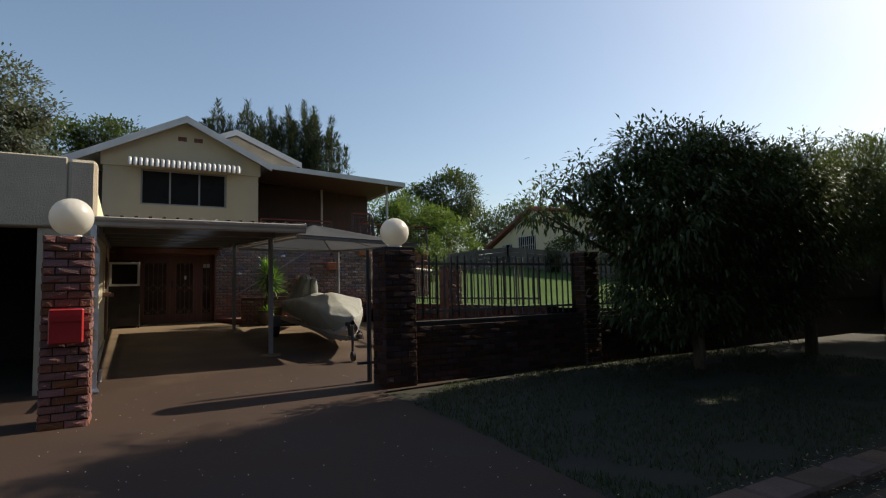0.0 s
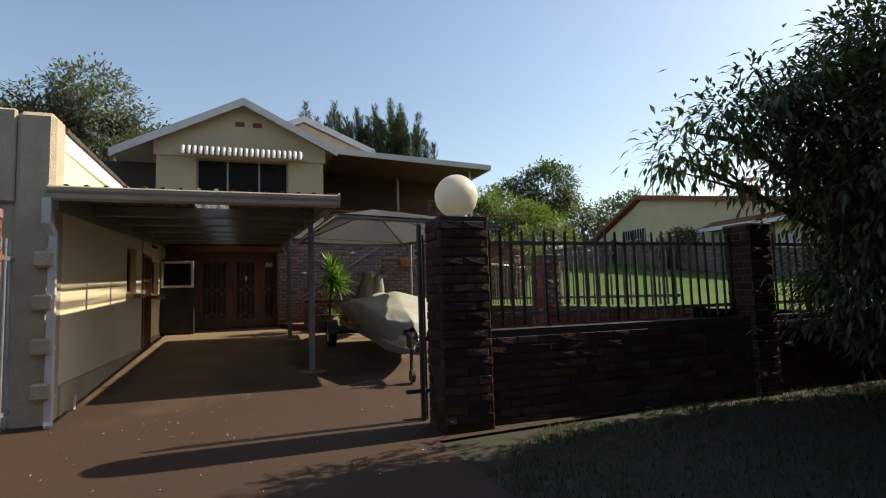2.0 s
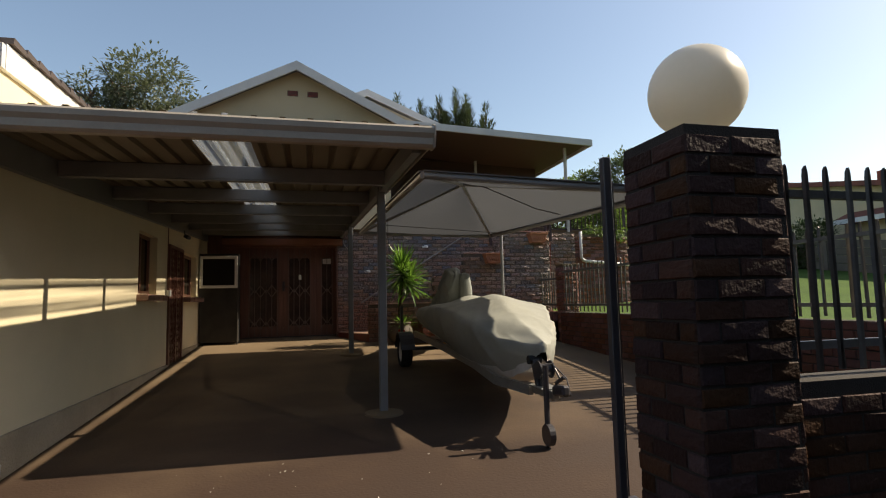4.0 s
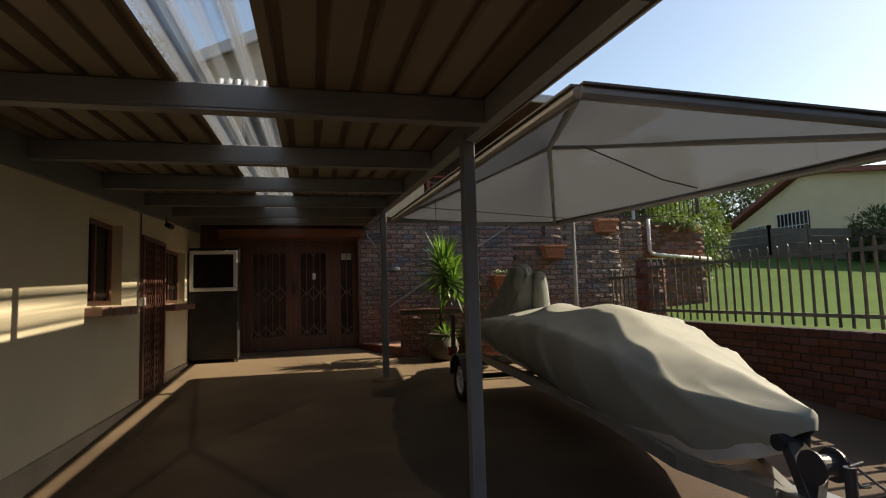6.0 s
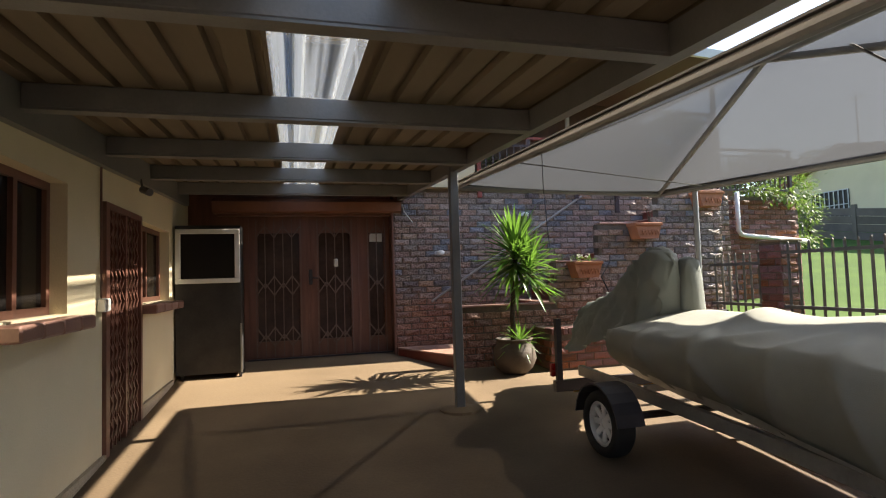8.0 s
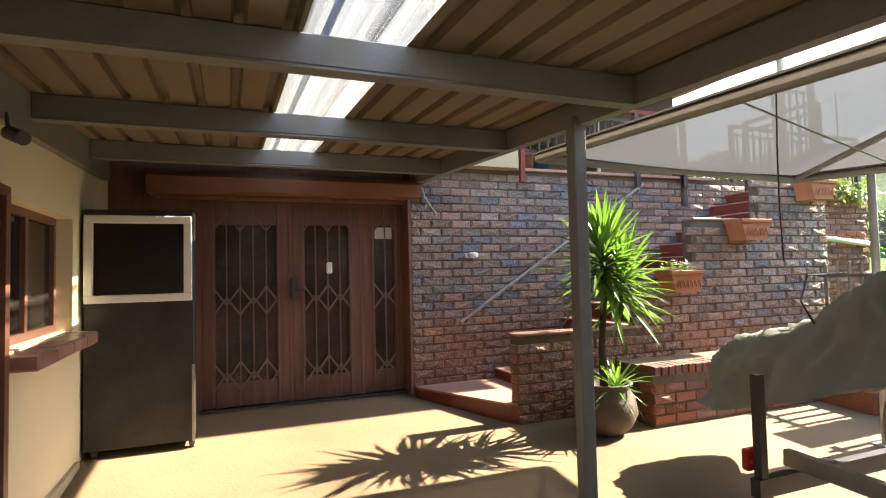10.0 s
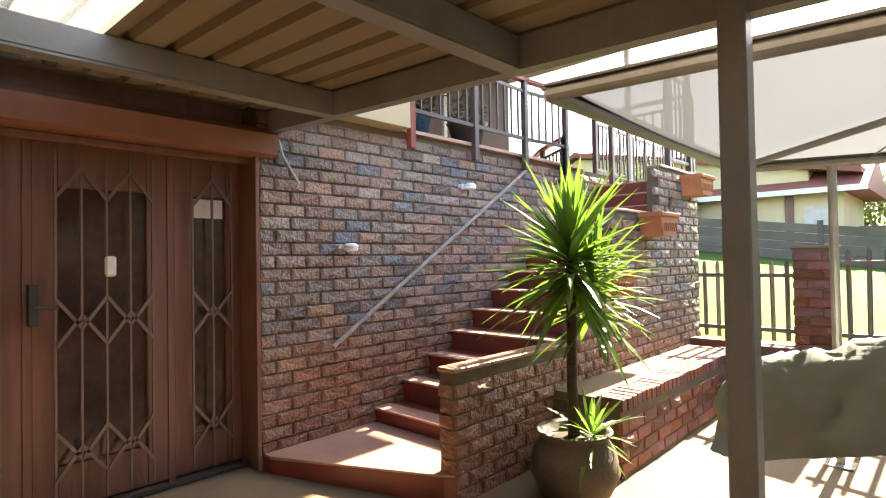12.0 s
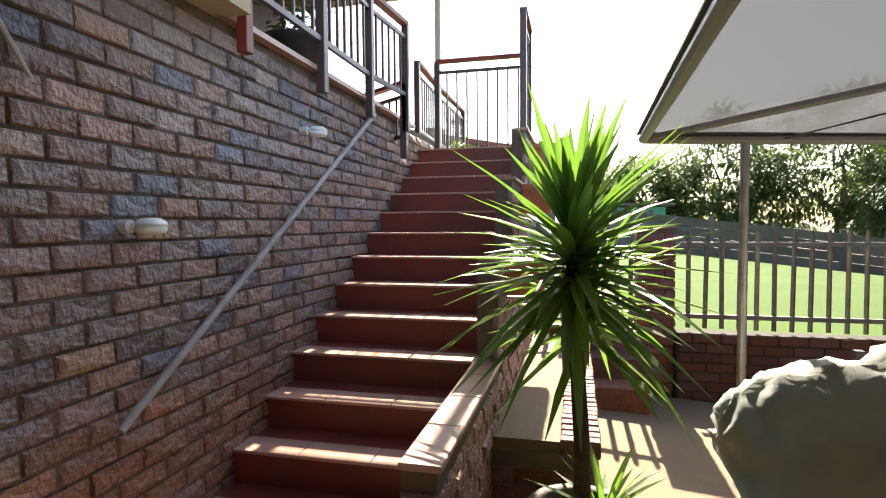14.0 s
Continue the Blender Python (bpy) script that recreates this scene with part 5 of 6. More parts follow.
RIDGE = (1.95, 6.38)
slope(RIDGE, (-1.20, 4.78), 17.70, 24, 0.05, ROOF_G, "roof_plane")
slope(RIDGE, (4.45, 5.12), 17.70, 24, 0.05, ROOF_G, "roof_plane")
slope((1.95, 6.41), (-1.23, 4.80), 17.64, 17.70, 0.21, FASCIA, "fascia", "pale barge board")
slope((1.95, 6.41), (4.48, 5.14), 17.64, 17.70, 0.21, FASCIA, "fascia", "pale barge board")
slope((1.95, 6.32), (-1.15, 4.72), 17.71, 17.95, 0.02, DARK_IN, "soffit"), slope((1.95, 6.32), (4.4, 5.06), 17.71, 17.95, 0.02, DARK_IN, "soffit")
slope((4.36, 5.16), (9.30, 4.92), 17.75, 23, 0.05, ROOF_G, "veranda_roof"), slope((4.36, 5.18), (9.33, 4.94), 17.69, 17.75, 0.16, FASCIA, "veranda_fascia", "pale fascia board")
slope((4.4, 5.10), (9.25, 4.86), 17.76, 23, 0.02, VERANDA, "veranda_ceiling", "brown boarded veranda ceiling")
part("end_fascia", bar(B(), (9.315, 17.69, 4.86), (9.315, 23, 4.86), 0.03, 0.16), FASCIA, hf)
slope((3.85, 6.95), (0.8, 5.5), 20.5, 27, 0.05, ROOF_G, "rear_roof"), slope((3.85, 6.95), (6.2, 5.95), 20.5, 27, 0.05, ROOF_G, "rear_roof")
slope((3.85, 6.98), (6.25, 5.97), 20.44, 20.5, 0.2, FASCIA, "rear_fascia", "pale barge board"), slope((3.85, 6.98), (1.9, 6.15), 20.44, 20.5, 0.2, FASCIA, "rear_fascia", "pale barge board")
part("rear_gable", prism(B(), [(2.0, 5.0), (6.0, 5.0), (6.0, 5.85), (3.85, 6.75), (2.0, 5.95)], "y", 20.6, 20.8), PLASTER_OLD, hf)
for x, y, zt in ((6.98, 20.3, 5.02), (8.84, 18.29, 4.88)):
    tagged(part("veranda_post", box(B(), x - 0.035, y - 0.035, 2.68 if x < 7 else 2.6, x + 0.035, y + 0.035, zt, 0.006), FASCIA), "slim pale veranda post", "post", "veranda posts", "structure")
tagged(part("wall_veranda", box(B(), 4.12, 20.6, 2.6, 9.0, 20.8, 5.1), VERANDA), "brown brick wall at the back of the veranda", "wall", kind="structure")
# fills the recess under the eaves; its shade is in the colour
tagged(part("wall_left_upper", box(B(), -4.5, 18.6, 2.6, -0.2, 18.8, 4.7), DARK_IN), "wall under the deep eaves, coloured dark for their shade", "wall", kind="structure")


# ---- railings ----
def railing(pts, z0, z1, label, feet=0.0, red_first=False, step=0.115):
    r = thing("railing", (pts[0][0], pts[0][1], z0), label, "railing", "balcony railings")
    for i, (p, q) in enumerate(zip(pts, pts[1:])):
        p3, q3 = Vector((*p, 0)), Vector((*q, 0))
        Z = Vector((0, 0, 1))
        part("rail", bar(B(), p3 + Z * z0, q3 + Z * z0, 0.03, 0.035), RAILING, r)
        part("rail", bar(B(), p3 + Z * (z1 - 0.12), q3 + Z * (z1 - 0.12), 0.03, 0.03), RAILING, r)
        part("handrail", bar(B(), p3 + Z * z1, q3 + Z * z1, 0.07, 0.035), RUST_RED, r)
        n = max(2, round((q3 - p3).length / step))
        for k in range(1, n):
            c = p3.lerp(q3, k / n)
            part("baluster", bar(B(), c + Z * z0, c + Z * (z1 - 0.12), 0.018, 0.018), RAILING, r)
    for i, p in enumerate(pts):
        part("post", box(B(), p[0] - 0.03, p[1] - 0.03, z0 - feet, p[0] + 0.03, p[1] + 0.03, z1, 0.004), RUST_RED if red_first and i == 0 else RAILING, r)
    return r


railing([(4.22, 18.10), (5.06, 18.10), (5.89, 18.10), (6.60, 18.03)], 2.79, 3.42, "dark steel balcony railing bolted to the brick wall", 0.33, True)
railing([(7.72, 18.02), (7.72, 17.02)], 2.42, 3.40, "dark steel railing at the head of the stairs", 0.2)
railing([(7.72, 18.25), (8.9, 18.3), (10.5, 18.3)], 2.68, 3.42, "dark steel railing along the terrace", 0.12)
railing([(6.98, 17.01), (7.60, 17.01)], 2.56, 3.6, "short dark steel railing on top of the stair wall", 0.3)
railing([(6.60, 18.05), (7.0, 18.6), (7.6, 19.2)], 2.42, 2.9, "low dark steel railing beside the balcony", 0.2)
tagged(part("wall_terrace", box(B(), 8.95, 18.22, -0.1, 10.55, 20.5, 2.55), MORTAR), "red brick terrace block beyond the stairs", "wall", kind="structure")
wt = bpy.data.objects["wall_terrace"]
HOME[wt] = Vector((0, 0, 0))
for x, y, z, r_, m_ in ((4.75, 18.6, 2.68, 0.16, BLUE_POT), (5.35, 18.45, 2.68, 0.2, STEEL_D), (4.5, 18.5, 2.68, 0.13, TERRA)):
    p = thing("flower_pot", (x, y, z), "glazed flower pot with leaves on the balcony floor", "pot", "balcony pots")
    part("pot", lathe(B(), x, y, [(r_ * 0.7, z), (r_, z + 0.22), (r_ * 1.1, z + 0.24), (r_ * 0.9, z + 0.24), (r_ * 0.85, z + 0.2)], 18), m_, p, smooth=True)
    v, f = [], []
    rnd = random.Random(int(x * 77))
    for k in range(90):
        a = rnd.uniform(0, 6.28)
        add_leaf(v, f, Vector((x, y, z + 0.22)) + Vector((rnd.uniform(-1, 1), rnd.uniform(-1, 1), rnd.uniform(0, 2))) * 0.16, Vector((math.cos(a), math.sin(a), rnd.uniform(-0.3, 0.8))).normalized(), 0.14, 0.04, 0.03)
    raw("leaves", v, f, LEAF, p)

# terrace face, pipe
courses(wt, (8.95, 18.22, 0), (1, 0), (0, -1), 1.6, 0.5, 2.55, REDB, "red", 300, order=lambda c: c.x)
wpipe = thing("drain_pipe", (9.1, 18.15, 1.7), "white drain pipe bent along the terrace wall", "pipe")
part("pipe", tube(B(), [(9.1, 18.13, 2.6), (9.1, 18.13, 1.92), (9.15, 18.13, 1.85), (9.25, 18.13, 1.825), (10.62, 18.13, 1.71)], 0.04, 10), WHITE_W, wpipe, smooth=True)


# ---- gate pillars, globes, letter box ----
def pillar(x0, x1, y0, y1, ztop, label, limit):
    zb = floor_z((y0 + y1) / 2) - 0.1
    p = thing("gate_pillar", ((x0 + x1) / 2, (y0 + y1) / 2, zb), label, "pillar", "gate pillars")
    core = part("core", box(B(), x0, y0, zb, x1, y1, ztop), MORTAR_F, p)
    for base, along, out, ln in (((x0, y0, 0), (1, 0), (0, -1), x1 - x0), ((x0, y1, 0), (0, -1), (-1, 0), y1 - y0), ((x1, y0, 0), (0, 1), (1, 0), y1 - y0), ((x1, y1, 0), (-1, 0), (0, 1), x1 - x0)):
        courses(p, base, along, out, ln, zb + 0.08, ztop, SHADEB if x0 > 1 else REDB, "shade_dark" if x0 > 1 else "red", limit)
    return p


def globe(x, y, z):
    g = thing("globe_lamp", (x, y, z), "round opal glass globe lamp on a brick pillar", "lamp", "globe lamps")
    bm = B()
    bmesh.ops.create_uvsphere(bm, u_segments=40, v_segments=24, radius=0.225, matrix=Matrix.Translation((x, y, z + 0.235)))
    part("globe", bm, OPAL, g, smooth=True)
    part("collar", lathe(B(), x, y, [(0.11, z), (0.11, z + 0.025), (0.085, z + 0.035)], 20), WHITE_W, g)


pillar(3.75, 4.25, 7.22, 7.68, 1.62, "dark brick gate pillar carrying a globe lamp", 70)
pillar(-0.40, 0.06, 7.22, 7.68, 1.66, "rough red brick gate pillar with a letter box", 70)
globe(4.02, 7.45, 1.63)
globe(-0.16, 7.45, 1.67)
mb = thing("letter_box", (-0.22, 7.15, 0.44), "red metal letter box on the brick pillar", "letter box")
part("body", box(B(), -0.32, 7.05, 0.46, 0.0, 7.2, 0.84, 0.012), MAIL, mb)
part("flap", bar(B(), (-0.30, 7.035, 0.74), (-0.02, 7.035, 0.74), 0.012, 0.07), MAIL, mb)
gp = thing("gate_post", (3.700, 7.8, -0.5), "slim dark steel gate post with a guide roller", "gate")
part("post", box(B(), 3.690, 7.78, floor_z(7.8), 3.735, 7.825, 1.62, 0.004), STEEL_D, gp)
bm = bar(B(), (3.530, 7.81, -0.15), (3.800, 7.81, -0.15), 0.04, 0.04)
bar(bm, (3.760, 7.85, -0.47), (3.760, 7.85, 1.5), 0.03, 0.03), bar(bm, (3.760, 7.85, -0.45), (3.530, 7.9, -0.45), 0.05, 0.03)
part("guide", bm, STEEL_D, gp)
sg = thing("side_gate", (-0.4, 9.0, -0.4), "pale grey steel bar gate standing open by the annex", "gate")
for k in range(7):
    y = 8.2 + 0.13 * k
    part("bar", rod(B(), (-0.30, y, floor_z(8.5) + 0.06), (-0.30, y, 1.55), 0.012), GALV, sg)
for z in (-0.2, 1.35):
    part("rail", bar(B(), (-0.30, 8.14, z), (-0.30, 9.05, z), 0.03, 0.04), GALV, sg)


# ---- palisade fences ----
def palisade(a, b, z0, ztop, rails, label, group, step=0.135, w=0.042):
    fe = thing("palisade_fence", (a[0], a[1], z0), label, "fence", group)
    A_, B_ = Vector((*a, 0)), Vector((*b, 0))
    U = (B_ - A_).normalized()
    Nn = Vector((U.y, -U.x, 0))
    # one pale: a bent strip with a split pointed top
    h = ztop - z0
    def pale_mesh():
        bm = B()
        prof = [(-w / 2, 0.012), (-w / 4, 0), (w / 4, 0), (w / 2, 0.012)]
        lv = []
        for z, s in ((0, 1), (h - 0.06, 1), (h - 0.02, 0.75), (h, 0.12)):
            lv.append([bm.verts.new((u * s, d, z)) for u, d in prof])
        for r0, r1 in zip(lv, lv[1:]):
            for k in range(3):
                bm.faces.new((r0[k], r0[k + 1], r1[k + 1], r1[k]))
        bmesh.ops.solidify(bm, geom=bm.faces[:], thickness=0.003)
        me = bpy.data.meshes.new("pale")
        bm.to_mesh(me), bm.free()
        me.materials.append(PALISADE)
        return me
    me = pale_mesh()
    n = int((B_ - A_).length / step)
    rnd = random.Random(n)
    ang = math.degrees(math.atan2(U.y, U.x))
    for k in range(n + 1):
        c = A_.lerp(B_, (k + 0.5) / (n + 1))
        ob = new("pale", me)
        ob.parent = fe
        ob.matrix_basis = Matrix.Translation(-HOME[fe]) @ pose(c.x, c.y, z0 + rnd.uniform(-0.008, 0.008), rnd.uniform(-0.6, 0.6), rnd.uniform(-0.7, 0.7), ang)
    for z in rails:
        bm = bar(B(), A_ + Nn * -0.03 + Vector((0, 0, z)), B_ + Nn * -0.03 + Vector((0, 0, z)), 0.04, 0.04)
        part("rail", bm, PALISADE, fe)
    return fe


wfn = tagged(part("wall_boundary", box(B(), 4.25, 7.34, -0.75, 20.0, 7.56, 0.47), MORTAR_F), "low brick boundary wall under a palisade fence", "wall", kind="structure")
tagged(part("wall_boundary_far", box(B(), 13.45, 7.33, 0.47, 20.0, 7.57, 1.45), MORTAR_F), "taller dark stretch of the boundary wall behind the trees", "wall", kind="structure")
courses(wfn, (4.25, 7.34, 0), (1, 0), (0, -1), 8.0, -0.5, 0.47, SHADEB, "shade_dark", 300, order=lambda c: c.x)
palisade((4.3, 7.45), (7.8, 7.45), 0.50, 1.53, (0.62, 1.38), "grey steel palisade fence on the brick boundary wall", "boundary palisade")
palisade((8.28, 7.45), (13.4, 7.45), 0.50, 1.53, (0.62, 1.38), "grey steel palisade fence panel further along the wall", "boundary palisade")


def fence_pillar(x, y, zb, zt, w, label):
    p = thing("fence_pillar", (x, y, zb), label, "pillar", "fence pillars")
    part("core", box(B(), x - w, y - w, zb, x + w, y + w, zt), MORTAR, p)
    for sx, sy, al, out in ((-1, -1, (1, 0), (0, -1)), (-1, 1, (0, -1), (-1, 0)), (1, -1, (0, 1), (1, 0)), (1, 1, (-1, 0), (0, 1))):
        courses(p, (x + sx * w, y + sy * w, 0), al, out, 2 * w, zb + 0.05, zt, SHADEB if y < 10 else REDB, "shade_dark" if y < 10 else "red", 40)
    part("cap", box(B(), x - w - 0.02, y - w - 0.02, zt, x + w + 0.02, y + w + 0.02, zt + 0.03, 0.006), CONCRETE, p)


fence_pillar(8.03, 7.45, -0.6, 1.6, 0.18, "brick pillar in the palisade fence")
IX = 7.32
wi = tagged(part("wall_lawn", box(B(), 7.22, 7.6, -0.5, 7.42, 15.62, 0.60), MORTAR_F), "low brown wall below the lawn fence", "wall", kind="structure")
courses(wi, (7.22, 15.6, 0), (0, -1), (-1, 0), 8.0, -0.3, 0.60, DULLB, "dull", 120, order=lambda c: -c.y)
palisade((IX, 7.9), (IX, 11.02), 0.63, 1.55, (0.75, 1.42), "palisade fence between the drive and the lawn", "lawn palisade", 0.15)
palisade((IX, 11.52), (IX, 15.58), 0.63, 1.55, (0.75, 1.42), "palisade fence between the drive and the lawn", "lawn palisade", 0.15)
fence_pillar(IX + 0.16, 15.79, -0.05, 1.56, 0.16, "red brick pillar beside the lawn gate")
fence_pillar(IX, 11.27, -0.3, 1.52, 0.2, "red brick pillar in the lawn fence")
palisade((IX + 0.05, 15.95), (IX + 0.05, 16.85), 0.64, 1.45, (0.75, 1.3), "palisade gate to the lawn at the head of three steps", "lawn palisade", 0.15)
gs = thing("garden_steps", (7.1, 16.2, 0.05), "short brown brick steps up to the lawn gate", "steps")
for k in range(3):
    part("step", box(B(), 6.62 + 0.28 * k, 15.92, 0.0, 7.5, 16.41, 0.22 + 0.19 * k, 0.01), BRICK_R, gs)
tagged(part("wall_lawn_end", box(B(), 7.3, 15.9, -0.05, 7.44, 17.1, 0.61), BRICK_R), "brick riser below the lawn gate", "wall", kind="structure")

# far slab fence round the lawn
fs = thing("slab_fence", (20, 15, 0.5), "weathered precast concrete slab fence behind the lawn", "fence")
for (ax, ay), (bx, by) in (((20.8, 5.0), (21.0, 27.0)), ((21.0, 27.0), (11.0, 30.0)), ((20.8, 5.0), (20.0, 7.5))):
    A_, B_ = Vector((ax, ay, 0)), Vector((bx, by, 0))
    n = max(1, int((B_ - A_).length / 1.8))
    for k in range(n + 1):
        c = A_.lerp(B_, k / n)
        z = lawn_z(c.x, c.y)
        part("fence_post", box(B(), c.x - 0.07, c.y - 0.07, z - 0.3, c.x + 0.07, c.y + 0.07, z + 1.28), SLAB, fs)
        if k < n:
            e_ = A_.lerp(B_, (k + 1) / n)
            for j in range(4):
                z2 = lawn_z(e_.x, e_.y)
                bm = bar(B(), (c.x, c.y, z + 0.14 + 0.29 * j), (e_.x, e_.y, z2 + 0.14 + 0.29 * j), 0.04, 0.275, bevel=0.008)
                part("slab", bm, SLAB, fs)

# ---- neighbour's house ----
nh = thing("neighbour_house", (24, 26, 2), "cream single storey house with a dark tiled roof and barred windows", "house")
NB = 1.2
part("wall", prism(B(), [(18.5, NB), (31.8, NB), (31.8, 3.9), (27.3, 5.95), (18.5, 4.6)], "x", 23.3, 32), CREAM, nh)
bm = prism(B(), [(27.3, 6.2), (32.3, 3.95), (32.3, 3.75), (27.3, 6.0)], "x", 22.9, 33)
part("roof", bm, TILE, nh)
part("roof", prism(B(), [(27.3, 6.2), (17.0, 4.3), (17.0, 4.1), (27.3, 6.0)], "x", 22.9, 33), TILE, nh)
for k in range(12):
    t = k / 12
    part("ridge_tile", bar(B(), (22.95, 27.3 - 9.6 * t, 6.23 - 1.9 * t), (33, 27.3 - 9.6 * t, 6.23 - 1.9 * t), 0.08, 0.06), TILE, nh)
part("chimney", box(B(), 26, 22.5, 5.0, 26.8, 23.2, 6.0), BRICK_R, nh)


def barred(y0, y1, z0, z1):
    w = part("window", box(B(), 23.26, y0, z0, 23.30, y1, z1), GLASS, nh, "dark window with white burglar bars")
    for k in range(9):
        y = y0 + (y1 - y0) * k / 8
        part("bar", rod(B(), (23.22, y, z0), (23.22, y, z1), 0.02, 5), WHITE_W, w)
    for k in range(3):
        part("bar", rod(B(), (23.22, y0, z0 + (z1 - z0) * k / 2), (23.22, y1, z0 + (z1 - z0) * k / 2), 0.02, 5), WHITE_W, w)
    part("sill", box(B(), 23.15, y0 - 0.08, z0 - 0.1, 23.3, y1 + 0.08, z0 - 0.02), CONCRETE, w)


barred(27.1, 28.75, 3.15, 4.35)
barred(29.6, 30.6, 3.05, 3.95)
an = thing("antenna", (24, 27, 6.2), "thin television aerial on a mast", "antenna")
bm = rod(B(), (24, 27.1, 6.0), (24, 27.1, 8.3), 0.03, 6)
for k in range(4):
    bar(bm, (24, 26.7 + 0.2 * k, 7.9 + 0.1), (24, 26.7 + 0.2 * k, 8.3), 0.015, 0.015)
bar(bm, (24, 26.6, 8.15), (24, 27.5, 8.15), 0.02, 0.02)
part("mast", bm, GALV, an)
ds = thing("satellite_dish", (25, 21.5, 5.6), "small round satellite dish on the roof", "satellite dish")
part("dish", lathe(B(), 25, 21.5, [(0.02, 5.9), (0.25, 5.94), (0.4, 6.03)], 16), GALV, ds)
part("mount", rod(B(), (25, 21.5, 4.9), (25, 21.5, 5.9), 0.03), GALV, ds)
# second building seen past the stair head, and a shed
oh = thing("far_house", (25, 19.7, 0.5), "small cream outbuilding with a dark pitched roof", "house")
part("wall", box(B(), 23.0, 17.5, 0.2, 28, 21.8, 3.7), CREAM, oh)
part("roof", prism(B(), [(22.4, 3.65), (25.5, 4.9), (28.6, 3.65), (28.6, 3.52), (22.4, 3.52)], "y", 16.8, 22.4), TILE, oh)
part("fascia", box(B(), 22.36, 16.8, 3.48, 22.4, 22.4, 3.66), WHITE, oh, "white eaves board")
part("window", box(B(), 22.97, 17.9, 1.7, 23.0, 18.6, 3.1), WHITE_W, oh, "pale shuttered window")
part("corner_post", box(B(), 22.9, 18.9, 0.2, 23.0, 19.15, 3.5), BROWN, oh)
gsd = thing("green_shed", (24, 15, 0.5), "low shed with a green sheet roof", "shed")
part("wall", box(B(), 23.0, 13.4, 0.2, 26, 16.9, 2.2), GREEN_R, gsd)
part("roof", box(B(), 22.8, 13.1, 2.25, 26.2, 17.1, 2.35), SLAB, gsd)


# ---- trees ----
def crown(name, parent, blobs, n, ln, wd, mat, seed, label="", droop=0.3, shell=0.55):
    """Many small leaves in clumps spread through blobs (x, y, z, rx, ry, rz)."""
    rnd = random.Random(seed)
    v, f = [], []
    vol = [b[3] * b[4] * b[5] for b in blobs]
    for b, w in zip(blobs, vol):
        cnt = int(n * w / sum(vol))
        clumps = max(6, cnt // 40)
        for c in range(clumps):
            while True:
                d = Vector((rnd.uniform(-1, 1), rnd.uniform(-1, 1), rnd.uniform(-1, 1)))
                if 0.1 < d.length < 1:
                    break
            r = d.length ** shell
            d.normalize()
            r *= 1 + 0.28 * noise.noise((d.x * 2 + b[0], d.y * 2 + b[1], d.z * 2 + seed))
            c0 = Vector((b[0] + d.x * r * b[3], b[1] + d.y * r * b[4], b[2] + d.z * r * b[5]))
            cr = ln * rnd.uniform(1.2, 2.7)
            for k in range(40):
                off = Vector((rnd.gauss(0, 1), rnd.gauss(0, 1), rnd.gauss(0, 0.7))) * cr * 0.5
                way = (off.normalized() * 0.7 + d * 0.5 + Vector((rnd.uniform(-0.5, 0.5), rnd.uniform(-0.5, 0.5), rnd.uniform(-droop - 0.4, 0.35)))).normalized()
                add_leaf(v, f, c0 + off, way, ln * rnd.uniform(0.7, 1.25), wd * rnd.uniform(0.8, 1.2), ln * droop * rnd.uniform(0.2, 0.8))
    return raw(name, v, f, mat, parent, label)


def tree(x, y, z, trunk_r, limbs, blobs, n, ln, wd, mat, seed, label, droop=0.3):
    t = thing("tree", (x, y, z), label, "tree")
    bm = B()
    rnd = random.Random(seed)
    fork = Vector((x, y, z + limbs[0]))
    tube(bm, [(x, y, z - 0.3), (x + rnd.uniform(-0.05, 0.05), y, z + limbs[0] * 0.5), fork], [trunk_r * 1.2, trunk_r, trunk_r * 0.8], 9)
    part("trunk", bm, BARK, t, smooth=True)
    bm = B()
    for b in blobs:
        e_ = Vector(b[:3])
        mid = fork.lerp(e_, 0.5) + Vector((rnd.uniform(-0.2, 0.2), rnd.uniform(-0.2, 0.2), rnd.uniform(-0.1, 0.2))) * trunk_r * 8
        tube(bm, [fork - Vector((0, 0, 0.1)), mid, e_], [trunk_r * 0.6, trunk_r * 0.4, trunk_r * 0.12], 7)
        for k in range(6):
            d = Vector((rnd.uniform(-1, 1) * b[3], rnd.uniform(-1, 1) * b[4], rnd.uniform(-0.6, 0.9) * b[5])) * 0.8
            tube(bm, [mid.lerp(e_, rnd.uniform(0.3, 1)), e_ + d], [trunk_r * 0.2, trunk_r * 0.04], 5)
    part("branch", bm, BARK, t)
    crown("crown", t, blobs, n, ln, wd, mat, seed, droop=droop)
    return t


